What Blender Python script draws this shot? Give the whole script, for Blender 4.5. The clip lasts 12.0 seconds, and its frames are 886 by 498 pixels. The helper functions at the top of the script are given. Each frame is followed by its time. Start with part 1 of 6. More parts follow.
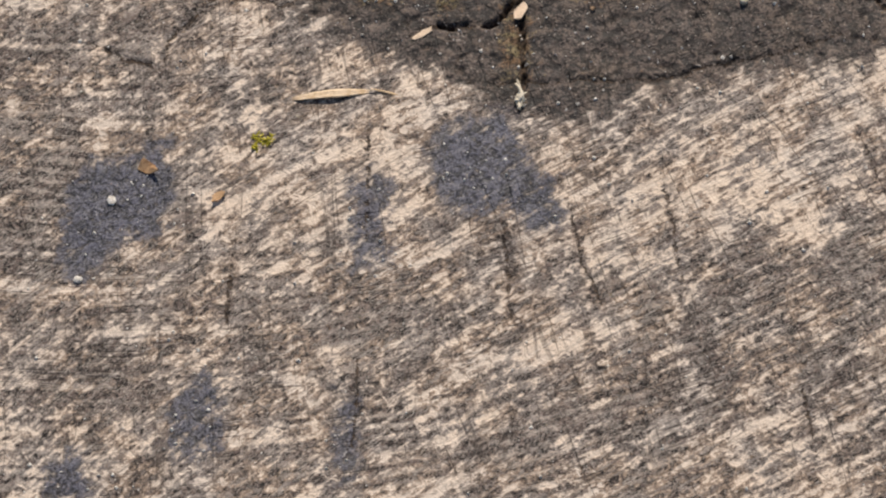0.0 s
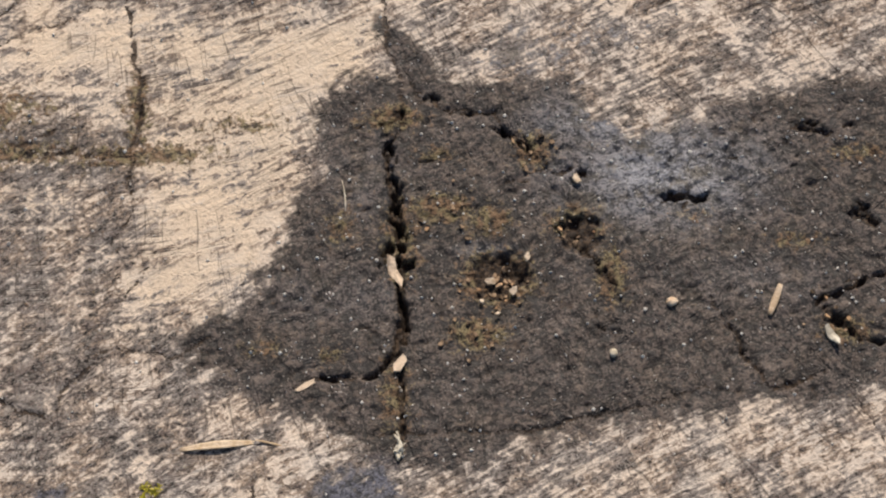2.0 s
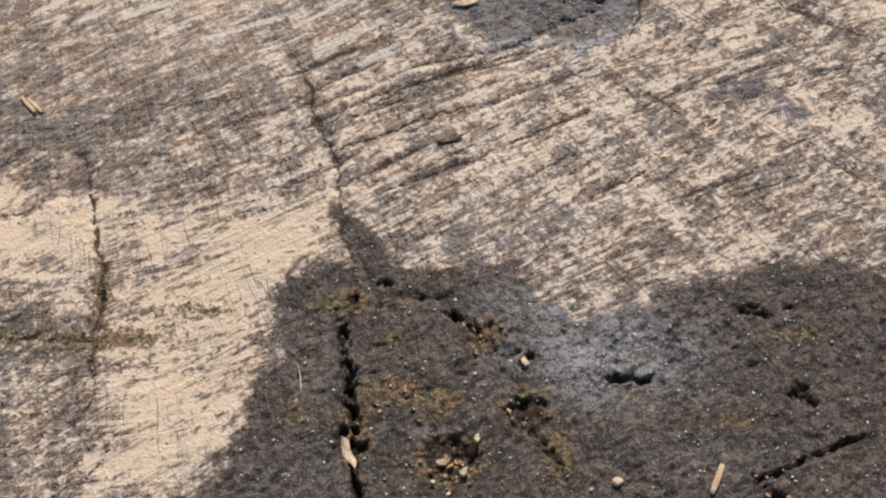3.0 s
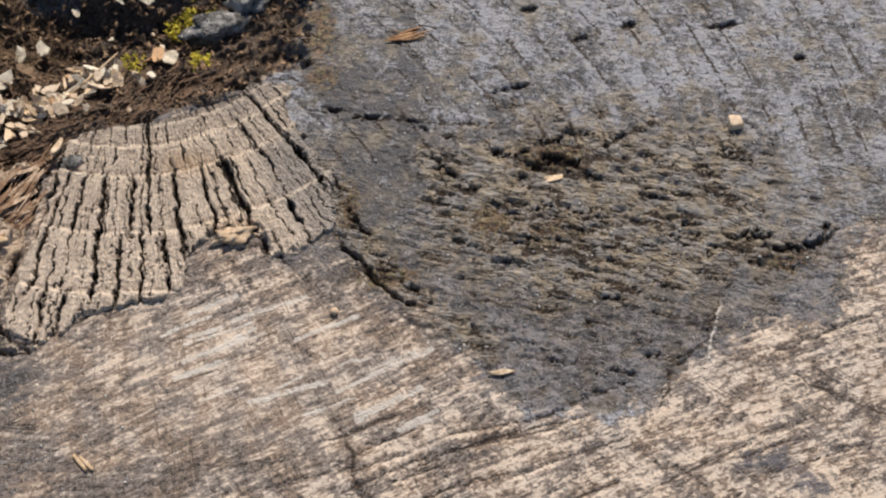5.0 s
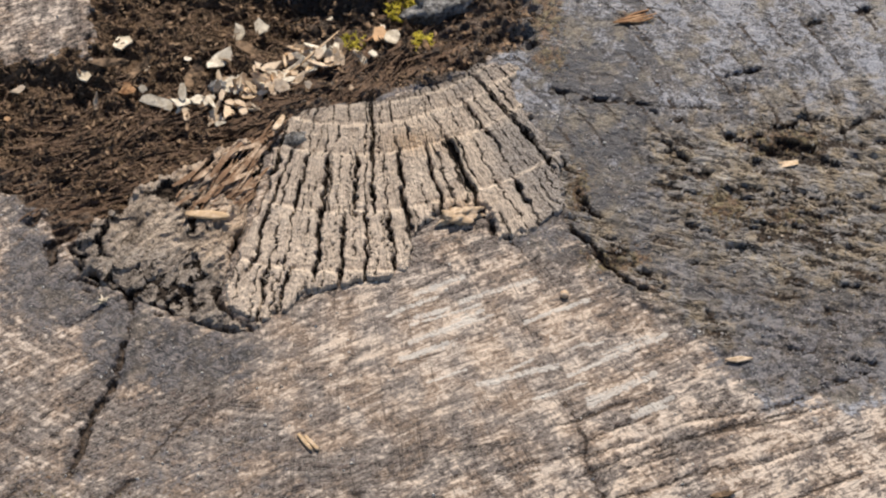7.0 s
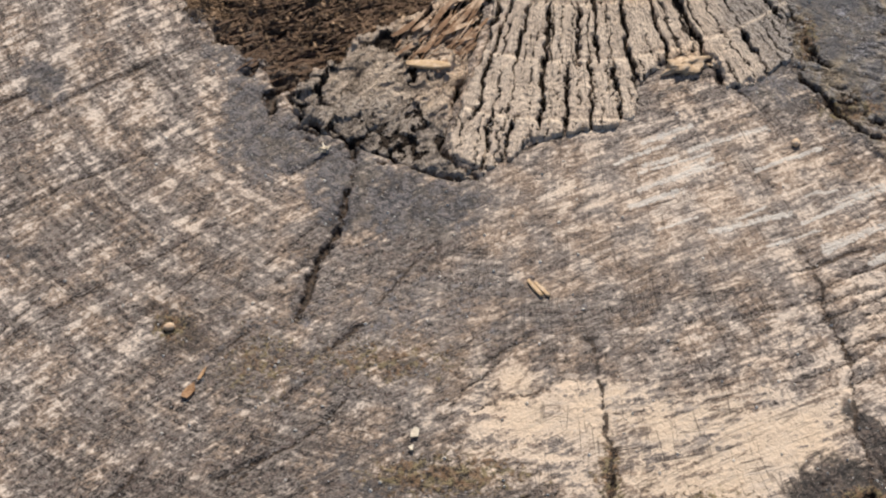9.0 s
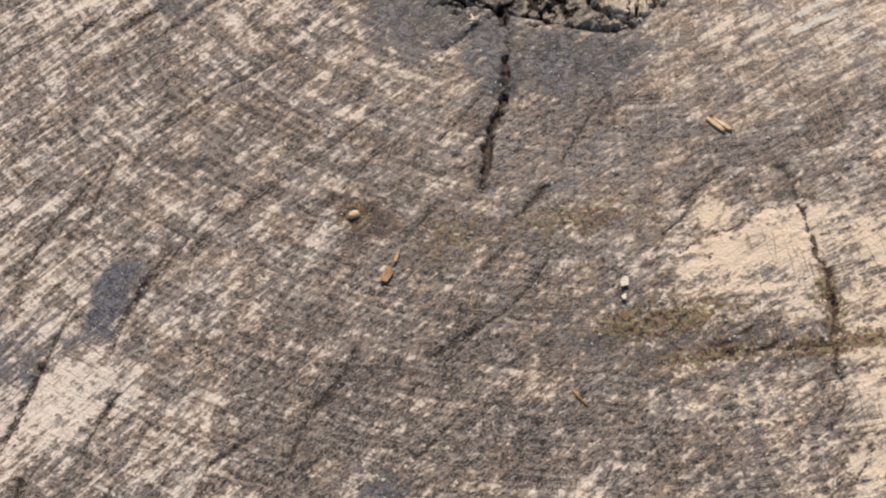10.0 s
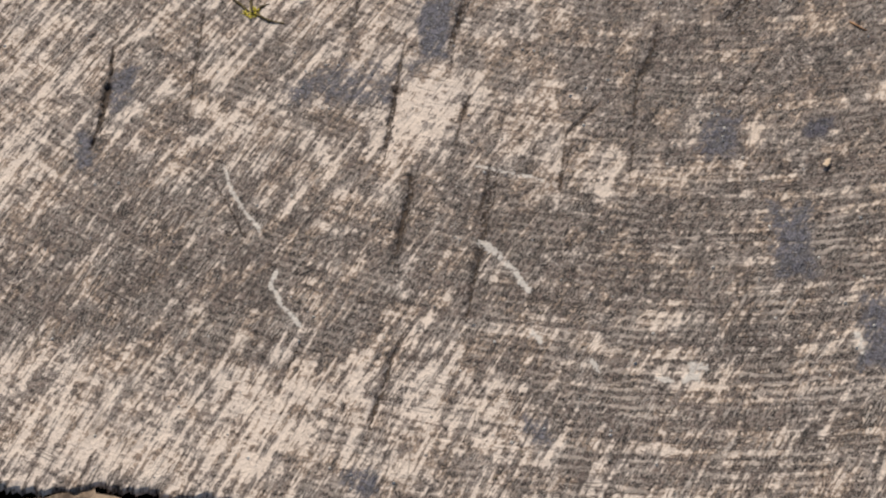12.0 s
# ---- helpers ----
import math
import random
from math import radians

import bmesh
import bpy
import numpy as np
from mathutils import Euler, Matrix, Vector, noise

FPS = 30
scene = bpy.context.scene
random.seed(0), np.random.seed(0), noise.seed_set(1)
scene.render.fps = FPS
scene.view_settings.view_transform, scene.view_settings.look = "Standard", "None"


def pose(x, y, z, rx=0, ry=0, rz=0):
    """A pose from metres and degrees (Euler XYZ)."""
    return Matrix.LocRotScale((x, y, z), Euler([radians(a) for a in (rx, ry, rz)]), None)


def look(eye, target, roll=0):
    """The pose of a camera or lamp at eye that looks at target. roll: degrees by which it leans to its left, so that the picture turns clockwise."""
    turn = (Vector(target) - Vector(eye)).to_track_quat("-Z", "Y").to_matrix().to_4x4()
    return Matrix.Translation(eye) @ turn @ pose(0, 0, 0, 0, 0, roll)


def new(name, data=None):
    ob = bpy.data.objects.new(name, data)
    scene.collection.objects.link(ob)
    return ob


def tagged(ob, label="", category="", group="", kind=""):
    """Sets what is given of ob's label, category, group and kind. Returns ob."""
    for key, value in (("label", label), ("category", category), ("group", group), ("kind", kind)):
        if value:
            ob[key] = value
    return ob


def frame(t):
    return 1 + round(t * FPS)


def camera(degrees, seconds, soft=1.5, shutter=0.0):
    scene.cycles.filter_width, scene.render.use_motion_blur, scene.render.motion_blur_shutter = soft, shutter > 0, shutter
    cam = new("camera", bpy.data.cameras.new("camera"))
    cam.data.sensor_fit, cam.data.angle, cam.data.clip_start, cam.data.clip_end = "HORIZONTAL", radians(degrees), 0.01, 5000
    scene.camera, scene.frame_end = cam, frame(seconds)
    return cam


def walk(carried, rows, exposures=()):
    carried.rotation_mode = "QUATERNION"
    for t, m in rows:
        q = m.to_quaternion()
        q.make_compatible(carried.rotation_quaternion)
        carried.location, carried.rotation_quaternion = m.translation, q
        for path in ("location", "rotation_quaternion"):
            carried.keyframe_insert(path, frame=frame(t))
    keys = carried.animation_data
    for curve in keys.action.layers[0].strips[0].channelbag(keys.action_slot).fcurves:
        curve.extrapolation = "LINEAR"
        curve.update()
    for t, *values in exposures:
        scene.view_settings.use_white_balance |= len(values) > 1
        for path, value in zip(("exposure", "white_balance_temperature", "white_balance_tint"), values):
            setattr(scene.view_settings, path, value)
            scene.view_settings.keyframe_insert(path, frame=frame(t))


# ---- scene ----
cam = camera(20.00, 12.0, soft=2.2)
PATH = [
    (0, look((0.1140, -0.5433, 0.7888), (0.0927, -0.2728, 0.0), -6.79)),
    (0.5, look((0.1323, -0.5362, 0.8025), (0.1177, -0.2483, 0.0), -5.29)),
    (1, look((0.1315, -0.5342, 0.8122), (0.1229, -0.2283, 0.0), -4.11)),
    (1.5, look((0.1324, -0.5152, 0.8254), (0.1295, -0.1855, 0.0), -3.11)),
    (2, look((0.1334, -0.5052, 0.8403), (0.1395, -0.1443, 0.0), -1.77)),
    (2.5, look((0.1431, -0.5005, 0.8567), (0.1491, -0.1063, 0.0), -1.88)),
    (3, look((0.1458, -0.4987, 0.8770), (0.1612, -0.0694, 0.0), -0.98)),
    (3.5, look((0.1303, -0.4959, 0.8960), (0.1535, -0.0110, 0.0), -0.31)),
    (3.7, look((0.1271, -0.4926, 0.9027), (0.1525, 0.0108, 0.0), -0.03)),
    (5.3, look((0.1430, -0.4800, 0.9351), (0.1503, 0.1308, 0.0), -0.63)),
    (5.5, look((0.1368, -0.4823, 0.9294), (0.1412, 0.1407, 0.0), -0.72)),
    (6, look((0.1140, -0.4873, 0.9133), (0.1039, 0.1287, 0.0), -1.56)),
    (6.5, look((0.0991, -0.4925, 0.8978), (0.0808, 0.1022, 0.0), -1.92)),
    (7, look((0.0855, -0.4900, 0.8924), (0.0537, 0.0972, 0.0), -2.95)),
    (7.2, look((0.0793, -0.4960, 0.8876), (0.0446, 0.0884, 0.0), -3.21)),
    (8.8, look((0.0335, -0.5271, 0.8526), (-0.0279, 0.0277, 0.0), -5.29)),
    (9, look((0.0254, -0.5260, 0.8498), (-0.0386, 0.0226, 0.0), -5.74)),
    (9.5, look((-0.0260, -0.5280, 0.8387), (-0.0838, 0.0059, 0.0), -8.14)),
    (10, look((-0.0850, -0.5544, 0.8193), (-0.1136, -0.0354, 0.0), -10.85)),
    (10.5, look((-0.1967, -0.6088, 0.8368), (-0.1650, -0.0956, 0.0), -9.90)),
    (11, look((-0.2705, -0.6629, 0.8568), (-0.2033, -0.1227, 0.0), -10.81)),
    (11.5, look((-0.3365, -0.7132, 0.8718), (-0.2325, -0.1543, 0.0), -9.32)),
    (12, look((-0.4015, -0.7501, 0.8727), (-0.2797, -0.1522, 0.0), -8.89)),
]
# the camera's own slow gain
walk(cam, PATH, ((0.0, 0.0), (1.5, -0.03), (3.0, 0.0), (3.5, -0.06), (4.5, 0.0), (5.5, 0.08), (7.0, 0.12), (9.0, 0.08), (10.5, 0.04), (11.0, -0.21), (11.5, -0.12), (12.0, -0.04)))

# ---- light ----
SUN = Vector((0.10, 0.78, 0.80)).normalized()
world = bpy.data.worlds.new("sky")
scene.world = world
world.use_nodes = True
wt = world.node_tree
sky = wt.nodes.new("ShaderNodeTexSky")
sky.sky_type = 'NISHITA'
sky.sun_disc = False
sky.sun_elevation = math.asin(SUN.z)
sky.sun_rotation = math.atan2(SUN.x, SUN.y)
wt.links.new(sky.outputs[0], wt.nodes["Background"].inputs[0])
wt.nodes["Background"].inputs[1].default_value = 0.08
sun_data = bpy.data.lights.new("sun", 'SUN')
sun_data.energy, sun_data.angle, sun_data.color = 4.35, radians(0.6), (1.0, 0.895, 0.768)
new("sun", sun_data).matrix_world = look(SUN * 3, (0, 0, 0))

PITH = np.array((0.0, 0.235))          # centre of the growth rings
SAW = np.array((0.715, -1.34))         # centre of the saw's sweeping arcs


# ---- shader helpers ----
class Nodes:
    def __init__(self, name):
        self.mat = bpy.data.materials.new(name)
        self.mat.use_nodes = True
        self.t = self.mat.node_tree
        self.bsdf = self.t.nodes["Principled BSDF"]

    def put(self, socket, value):
        if isinstance(value, bpy.types.NodeSocket):
            self.t.links.new(value, socket)
        elif isinstance(value, (tuple, list)) and len(value) == 3 and socket.type == 'RGBA':
            socket.default_value = (*value, 1)
        else:
            socket.default_value = value

    def attr(self, name, vector=False):
        n = self.t.nodes.new("ShaderNodeAttribute")
        n.attribute_name = name
        return n.outputs["Vector" if vector else "Fac"]

    def math(self, op, a, b=0.0, clamp=False):
        n = self.t.nodes.new("ShaderNodeMath")
        n.operation, n.use_clamp = op, clamp
        self.put(n.inputs[0], a)
        self.put(n.inputs[1], b)
        return n.outputs[0]

    def scale(self, v, s):
        n = self.t.nodes.new("ShaderNodeVectorMath")
        n.operation = 'MULTIPLY'
        self.put(n.inputs[0], v)
        n.inputs[1].default_value = s
        return n.outputs[0]

    def coords(self):
        return self.t.nodes.new("ShaderNodeNewGeometry").outputs["Position"]

    def noise(self, v, scale, detail=2.0, rough=0.5, warp=0.0):
        n = self.t.nodes.new("ShaderNodeTexNoise")
        self.put(n.inputs["Vector"], v)
        n.inputs["Scale"].default_value, n.inputs["Detail"].default_value = scale, detail
        n.inputs["Roughness"].default_value, n.inputs["Distortion"].default_value = rough, warp
        return n.outputs["Fac"]

    def ramp(self, v, lo, hi, a=0.0, b=1.0):
        n = self.t.nodes.new("ShaderNodeMapRange")
        n.interpolation_type = 'SMOOTHSTEP'
        self.put(n.inputs[0], v)
        for k, x in enumerate((lo, hi, a, b)):
            self.put(n.inputs[1 + k], x)
        return n.outputs[0]

    def mix(self, f, a, b):
        n = self.t.nodes.new("ShaderNodeMix")
        n.data_type = 'RGBA'
        self.put(n.inputs[0], f)
        self.put(n.inputs[6], a)
        self.put(n.inputs[7], b)
        return n.outputs[2]

    def bump(self, height, distance, strength=1.0, normal=None):
        n = self.t.nodes.new("ShaderNodeBump")
        n.inputs["Strength"].default_value, n.inputs["Distance"].default_value = strength, distance
        self.put(n.inputs["Height"], height)
        if normal is not None:
            self.put(n.inputs["Normal"], normal)
        return n.outputs[0]

    def done(self, colour, rough, normal=None, spec=0.3):
        self.put(self.bsdf.inputs["Base Color"], colour)
        self.put(self.bsdf.inputs["Roughness"], rough)
        self.bsdf.inputs["Specular IOR Level"].default_value = spec
        if normal is not None:
            self.put(self.bsdf.inputs["Normal"], normal)
        return self.mat


def cut_wood():
    """Weathered end grain: tan wood, grey mottling, black mould stains, dirt and painted shade in cracks and holes."""
    m = Nodes("weathered end grain")
    pos, polar, saw = m.coords(), m.attr("polar", True), m.attr("saw", True)
    grey, stain, blue, dirt_shade, moss, warm, gap = (m.attr(k) for k in ("grey", "stain", "blue", "dirt_shade", "moss", "warm", "gap"))

    def add(*terms):
        total = 0.0
        for value, weight in terms:
            total = m.math('ADD', m.math('MULTIPLY', m.math('SUBTRACT', value, 0.5), weight), total)
        return total

    def lines(v, scale, width, seed_scale, lo, hi):
        """Thin broken lines drawn out along one way."""
        n = m.noise(m.scale(v, scale), 1.0, 2.0, 0.5, 0.25)
        thin = m.ramp(m.math('ABSOLUTE', m.math('SUBTRACT', n, 0.5)), width * 0.3, width, 1.0, 0.0)
        return m.math('MULTIPLY', thin, m.ramp(m.noise(pos, seed_scale, 3.0, 0.6), lo, hi))

    worm = m.noise(pos, 350.0, 2.0, 0.55, 1.2)
    grain = m.noise(pos, 1150.0, 2.0, 0.6)
    streak = m.noise(m.scale(saw, (370.0, 40.0, 1.0)), 1.0, 3.0, 0.62, 0.5)
    streak_long = m.noise(m.scale(saw, (330.0, 20.0, 1.0)), 1.0, 3.0, 0.55, 0.3)
    ring = m.noise(m.scale(polar, (230.0, 24.0, 1.0)), 1.0, 3.0, 0.6, 0.3)
    ray = m.noise(m.scale(polar, (40.0, 300.0, 1.0)), 1.0, 3.0, 0.6, 0.4)
    blot = m.noise(pos, 75.0, 4.0, 0.65, 0.6)
    checks = lines(polar, (9.0, 150.0, 1.0), 0.013, 40.0, 0.46, 0.56)
    seams = lines(polar, (210.0, 14.0, 1.0), 0.022, 38.0, 0.52, 0.62)
    scratches = lines(saw, (240.0, 7.0, 1.0), 0.017, 34.0, 0.44, 0.56)
    run = m.attr("run")
    rung = m.attr("rung")
    curd = m.noise(pos, 190.0, 3.0, 0.6, 1.4)
    columns = m.noise(m.scale(polar, (16.0, 110.0, 1.0)), 1.0, 3.0, 0.6, 0.4)
    # crooked threads, dark ones and pale ones, a few millimetres long
    dash = m.noise(m.scale(saw, (410.0, 105.0, 1.0)), 1.0, 2.0, 0.55, 1.1)
    thread = m.noise(pos, 300.0, 1.5, 0.5, 2.2)
    curl = m.ramp(m.math('ABSOLUTE', m.math('SUBTRACT', thread, 0.5)), 0.012, 0.055, 1.0, 0.0)
    thread_b = m.noise(m.scale(saw, (400.0, 170.0, 1.0)), 1.0, 1.5, 0.5, 1.8)
    curl_b = m.ramp(m.math('ABSOLUTE', m.math('SUBTRACT', thread_b, 0.5)), 0.010, 0.050, 1.0, 0.0)
    level = add((worm, 1.3), (dash, 1.35), (curd, 0.7), (blot, 1.05), (ray, 0.45), (grain, 0.15), (streak_long, 0.50), (grey, 0.95), (columns, 0.85), (curl, 0.07), (curl_b, -0.07), (0.53, 1.0))
    level = m.math('MULTIPLY', level, m.math('SUBTRACT', 1.0, m.attr("calm")))
    level = m.math('ADD', level, m.math('MULTIPLY', rung, add((ring, 2.5))))
    level = m.math('ADD', level, m.math('MULTIPLY', run, add((streak, 2.7))))
    fine = m.noise(pos, 260.0, 4.0, 0.7)
    tone = m.noise(pos, 38.0, 3.0, 0.6)
    tan = m.mix(m.ramp(tone, 0.35, 0.68), (0.672, 0.548, 0.436), (0.635, 0.543, 0.460))
    tan = m.mix(m.math('MULTIPLY', warm, 0.55), tan, (0.66, 0.49, 0.31))
    tan = m.mix(m.math('MULTIPLY', m.attr("bleach"), 0.7), tan, (0.65, 0.562, 0.488))
    tan = m.mix(m.ramp(grain, 0.5, 0.7, 0.0, 0.22), tan, (0.40, 0.31, 0.235))
    mid = m.mix(m.ramp(m.noise(pos, 55.0, 4.0), 0.4, 0.6), (0.292, 0.212, 0.154), (0.246, 0.212, 0.190))
    dark = m.mix(m.ramp(add((fine, 0.7), (grain, 0.5), (streak, 1.0), (ring, 0.7), (m.noise(pos, 430.0, 2.0, 0.6, 1.6), 1.7)), -0.06, 0.30), (0.006, 0.004, 0.004), (0.148, 0.110, 0.094))
    bands = m.t.nodes.new("ShaderNodeMath")
    bands.operation = 'SINE'
    radius = m.t.nodes.new("ShaderNodeSeparateXYZ")
    m.put(radius.inputs[0], polar)
    m.put(bands.inputs[0], m.math('ADD', m.math('MULTIPLY', radius.outputs[0], 1500.0), m.math('MULTIPLY', m.noise(pos, 60.0, 5.0, 0.65), 15.0)))
    band = m.math('MULTIPLY', m.ramp(m.math('ADD', bands.outputs[0], add((worm, 3.0), (grain, 2.0))), 0.0, 1.0), m.ramp(m.noise(pos, 26.0, 2.0), 0.42, 0.6))
    level = m.math('ADD', level, m.math('MULTIPLY', band, m.math('ADD', m.math('MULTIPLY', rung, 0.17), 0.07)))
    colour = m.mix(m.ramp(level, -0.36, 0.06), tan, mid)
    colour = m.mix(m.ramp(level, -0.06, 0.34), colour, dark)
    colour = m.mix(m.math('MULTIPLY', curl_b, m.ramp(level, -0.02, 0.2, 0.0, 0.42)), colour, (0.50, 0.44, 0.385))
    colour = m.mix(m.math('MULTIPLY', curl, m.ramp(level, -0.30, -0.02, 0.12, 0.55)), colour, (0.115, 0.090, 0.075))
    colour = m.mix(m.math('MULTIPLY', m.math('ADD', m.math('MULTIPLY', checks, 0.55), m.math('ADD', m.math('MULTIPLY', seams, rung), m.math('MULTIPLY', scratches, 0.6)), True), 0.82), colour, (0.050, 0.037, 0.030))
    colour = m.mix(m.ramp(add((streak, -0.8), (ring, -0.8), (grain, 0.6), (ray, -0.5)), 0.14, 0.32, 0.0, 0.36), colour, (0.54, 0.47, 0.395))
    crest = m.math('MULTIPLY', m.ramp(m.math('ADD', m.math('MULTIPLY', bands.outputs[0], -1.0), add((worm, 3.4), (streak, 4.5), (grain, 2.2), (columns, 3.5), (blot, 3.0), (curd, 2.5))), 0.6, 1.4), m.math('MULTIPLY', rung, m.ramp(m.noise(pos, 42.0, 3.0, 0.6), 0.38, 0.60)))
    colour = m.mix(m.math('MULTIPLY', crest, 0.55), colour, (0.58, 0.50, 0.43))
    scratch_light = lines(saw, (420.0, 30.0, 1.0), 0.02, 60.0, 0.45, 0.6)
    colour = m.mix(m.math('MULTIPLY', m.math('MULTIPLY', scratch_light, run), 0.5), colour, (0.66, 0.59, 0.52))
    # mould, with the blackened side's bluish sky sheen painted into its colour
    fleck = m.noise(pos, 300.0, 4.0, 0.72)
    black = m.mix(m.ramp(add((fleck, 1.0), (worm, 0.9), (grain, 0.9), (blot, 0.5)), -0.11, 0.19), (0.009, 0.007, 0.006), (0.112, 0.083, 0.066))
    mould_sheen = m.mix(m.ramp(add((fleck, 1.2), (worm, 0.9), (ray, 0.5), (blot, 0.9), (grain, 0.8), (m.attr("tone"), 0.50)), -0.20, 0.18), (0.052, 0.058, 0.075), (0.41, 0.432, 0.492))
    mould_sheen = m.mix(m.ramp(m.noise(pos, 58.0, 5.0, 0.7), 0.50, 0.62, 0.0, 0.7), mould_sheen, m.mix(m.ramp(fleck, 0.36, 0.62), (0.11, 0.092, 0.066), (0.37, 0.32, 0.235)))
    patch = m.noise(pos, 120.0, 5.0, 0.7, 0.5)
    black = m.mix(m.ramp(patch, 0.52, 0.70, 0.0, 0.6), black, m.mix(m.ramp(worm, 0.38, 0.62), (0.076, 0.054, 0.042), (0.22, 0.170, 0.135)))
    black = m.mix(m.ramp(patch, 0.34, 0.49, 0.8, 0.0), black, m.mix(m.ramp(worm, 0.42, 0.62), (0.010, 0.008, 0.008), (0.055, 0.042, 0.036)))
    black = m.mix(m.math('MULTIPLY', blue, 0.9), black, mould_sheen)
    # torn fibres on the blackened side
    flaky = m.attr("flaky")
    fibre = m.noise(m.scale(m.attr("drift", True), (170.0, 470.0, 1.0)), 1.0, 4.0, 0.65, 0.9)
    shred = m.mix(m.ramp(fibre, 0.37, 0.47), (0.020, 0.014, 0.010), m.mix(m.ramp(patch, 0.42, 0.6), (0.33, 0.315, 0.305), (0.37, 0.30, 0.21)))
    shred = m.mix(m.ramp(fibre, 0.53, 0.66), shred, m.mix(m.ramp(patch, 0.4, 0.6), (0.54, 0.515, 0.49), (0.66, 0.56, 0.42)))
    nick = m.noise(m.scale(pos, (210.0, 640.0, 300.0)), 1.0, 3.0, 0.6, 0.8)
    black = m.mix(m.math('MULTIPLY', m.ramp(nick, 0.40, 0.33, 0.0, 0.85), m.ramp(blue, 0.15, 0.5)), black, (0.030, 0.027, 0.028))
    drift = m.attr("drift", True)
    chip = m.noise(m.scale(drift, (85.0, 400.0, 1.0)), 1.0, 3.0, 0.6, 0.8)
    torn = m.noise(m.scale(drift, (150.0, 480.0, 1.0)), 1.0, 4.0, 0.68, 1.0)
    black = m.mix(m.math('MULTIPLY', flaky, m.ramp(m.math('ADD', flaky, add((patch, 1.8))), 0.15, 0.6, 0.4, 1.0)), black, shred)
    lens = m.math('ADD', m.math('MULTIPLY', m.ramp(chip, 0.365, 0.325), m.ramp(flaky, 0.02, 0.2)), m.math('MULTIPLY', m.ramp(torn, 0.425, 0.385), m.ramp(flaky, 0.25, 0.7)), True)
    black = m.mix(m.math('MULTIPLY', lens, 0.93), black, (0.020, 0.014, 0.011))
    black = m.mix(m.math('MULTIPLY', m.attr("ink"), 0.85), black, m.mix(m.ramp(add((fleck, 0.9), (worm, 0.9), (grain, 0.9)), -0.15, 0.18), (0.008, 0.009, 0.016), (0.098, 0.102, 0.142)))
    black = m.mix(m.math('MULTIPLY', m.math('MULTIPLY', curl_b, m.attr("ink")), 0.22), black, (0.34, 0.33, 0.335))
    black = m.mix(m.ramp(grain, 0.64, 0.76, 0.0, 0.75), black, (0.36, 0.32, 0.28))
    edge = m.math('ADD', stain, add((fleck, 1.1), (streak, 0.9), (grain, 0.3), (blot, 0.5), (curd, 0.8)))
    colour = m.mix(m.math('MULTIPLY', m.ramp(edge, 0.34, 0.88), 0.97), colour, black)
    colour = m.mix(m.ramp(m.math('ADD', m.attr("scar"), add((worm, 1.9), (grain, 1.4), (streak, 1.4))), 0.5, 1.0, 0.0, 0.78), colour, (0.64, 0.60, 0.545))
    # green-brown film of algae
    algae = m.ramp(m.math('ADD', moss, add((m.noise(pos, 150.0, 4.0, 0.7), 1.5), (grain, 0.6))), 0.42, 0.98, 0.0, 0.5)
    colour = m.mix(algae, colour, (0.22, 0.17, 0.095))
    # beds of brown crumbled wood and dead moss
    crumb = m.noise(pos, 520.0, 3.0, 0.7, 0.6)
    meal = m.mix(m.ramp(crumb, 0.40, 0.54), (0.022, 0.015, 0.010), m.mix(m.ramp(m.noise(pos, 210.0, 2.0), 0.42, 0.6), (0.19, 0.115, 0.062), (0.215, 0.17, 0.085)))
    meal = m.mix(m.ramp(crumb, 0.62, 0.72), meal, (0.42, 0.33, 0.23))
    colour = m.mix(m.ramp(m.math('ADD', m.attr("crumb"), add((fleck, 1.4), (worm, 0.8), (grain, 0.6))), 0.22, 0.52, 0.0, 0.92), colour, meal)
    # dark soil colour, also laid where holes and cracks are in shade
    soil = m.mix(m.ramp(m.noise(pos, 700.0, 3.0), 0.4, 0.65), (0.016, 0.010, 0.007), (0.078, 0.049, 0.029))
    colour = m.mix(m.ramp(m.math('ADD', dirt_shade, add((worm, 0.9), (grain, 0.5))), 0.30, 0.75), colour, soil)
    # open cracks: soil, and the crack's own shade painted in the same colour
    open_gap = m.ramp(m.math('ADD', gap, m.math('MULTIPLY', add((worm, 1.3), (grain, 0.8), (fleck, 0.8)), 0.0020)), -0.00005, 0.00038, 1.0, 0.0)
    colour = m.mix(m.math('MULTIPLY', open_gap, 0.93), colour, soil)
    relief = add((m.math('MULTIPLY', flaky, fibre), 5.0), (m.math('MULTIPLY', flaky, torn), 5.0), (m.math('MULTIPLY', lens, flaky), -2.5), (m.math('MULTIPLY', m.attr("crumb"), crumb), 2.2), (streak, 0.8), (worm, 1.0), (grain, 0.2), (ring, 0.6), (ray, 0.5), (fleck, 0.5))
    relief = m.math('SUBTRACT', relief, m.math('ADD', m.math('MULTIPLY', open_gap, 0.8), m.math('MULTIPLY', m.math('ADD', checks, seams), 0.35)))
    normal = m.bump(relief, 0.0012, 0.7)
    rough = m.ramp(m.math('ADD', m.math('MULTIPLY', m.math('MULTIPLY', stain, blue), -0.5), worm), -0.1, 0.7, 0.42, 0.85)
    return m.done(colour, rough, normal, 0.4)


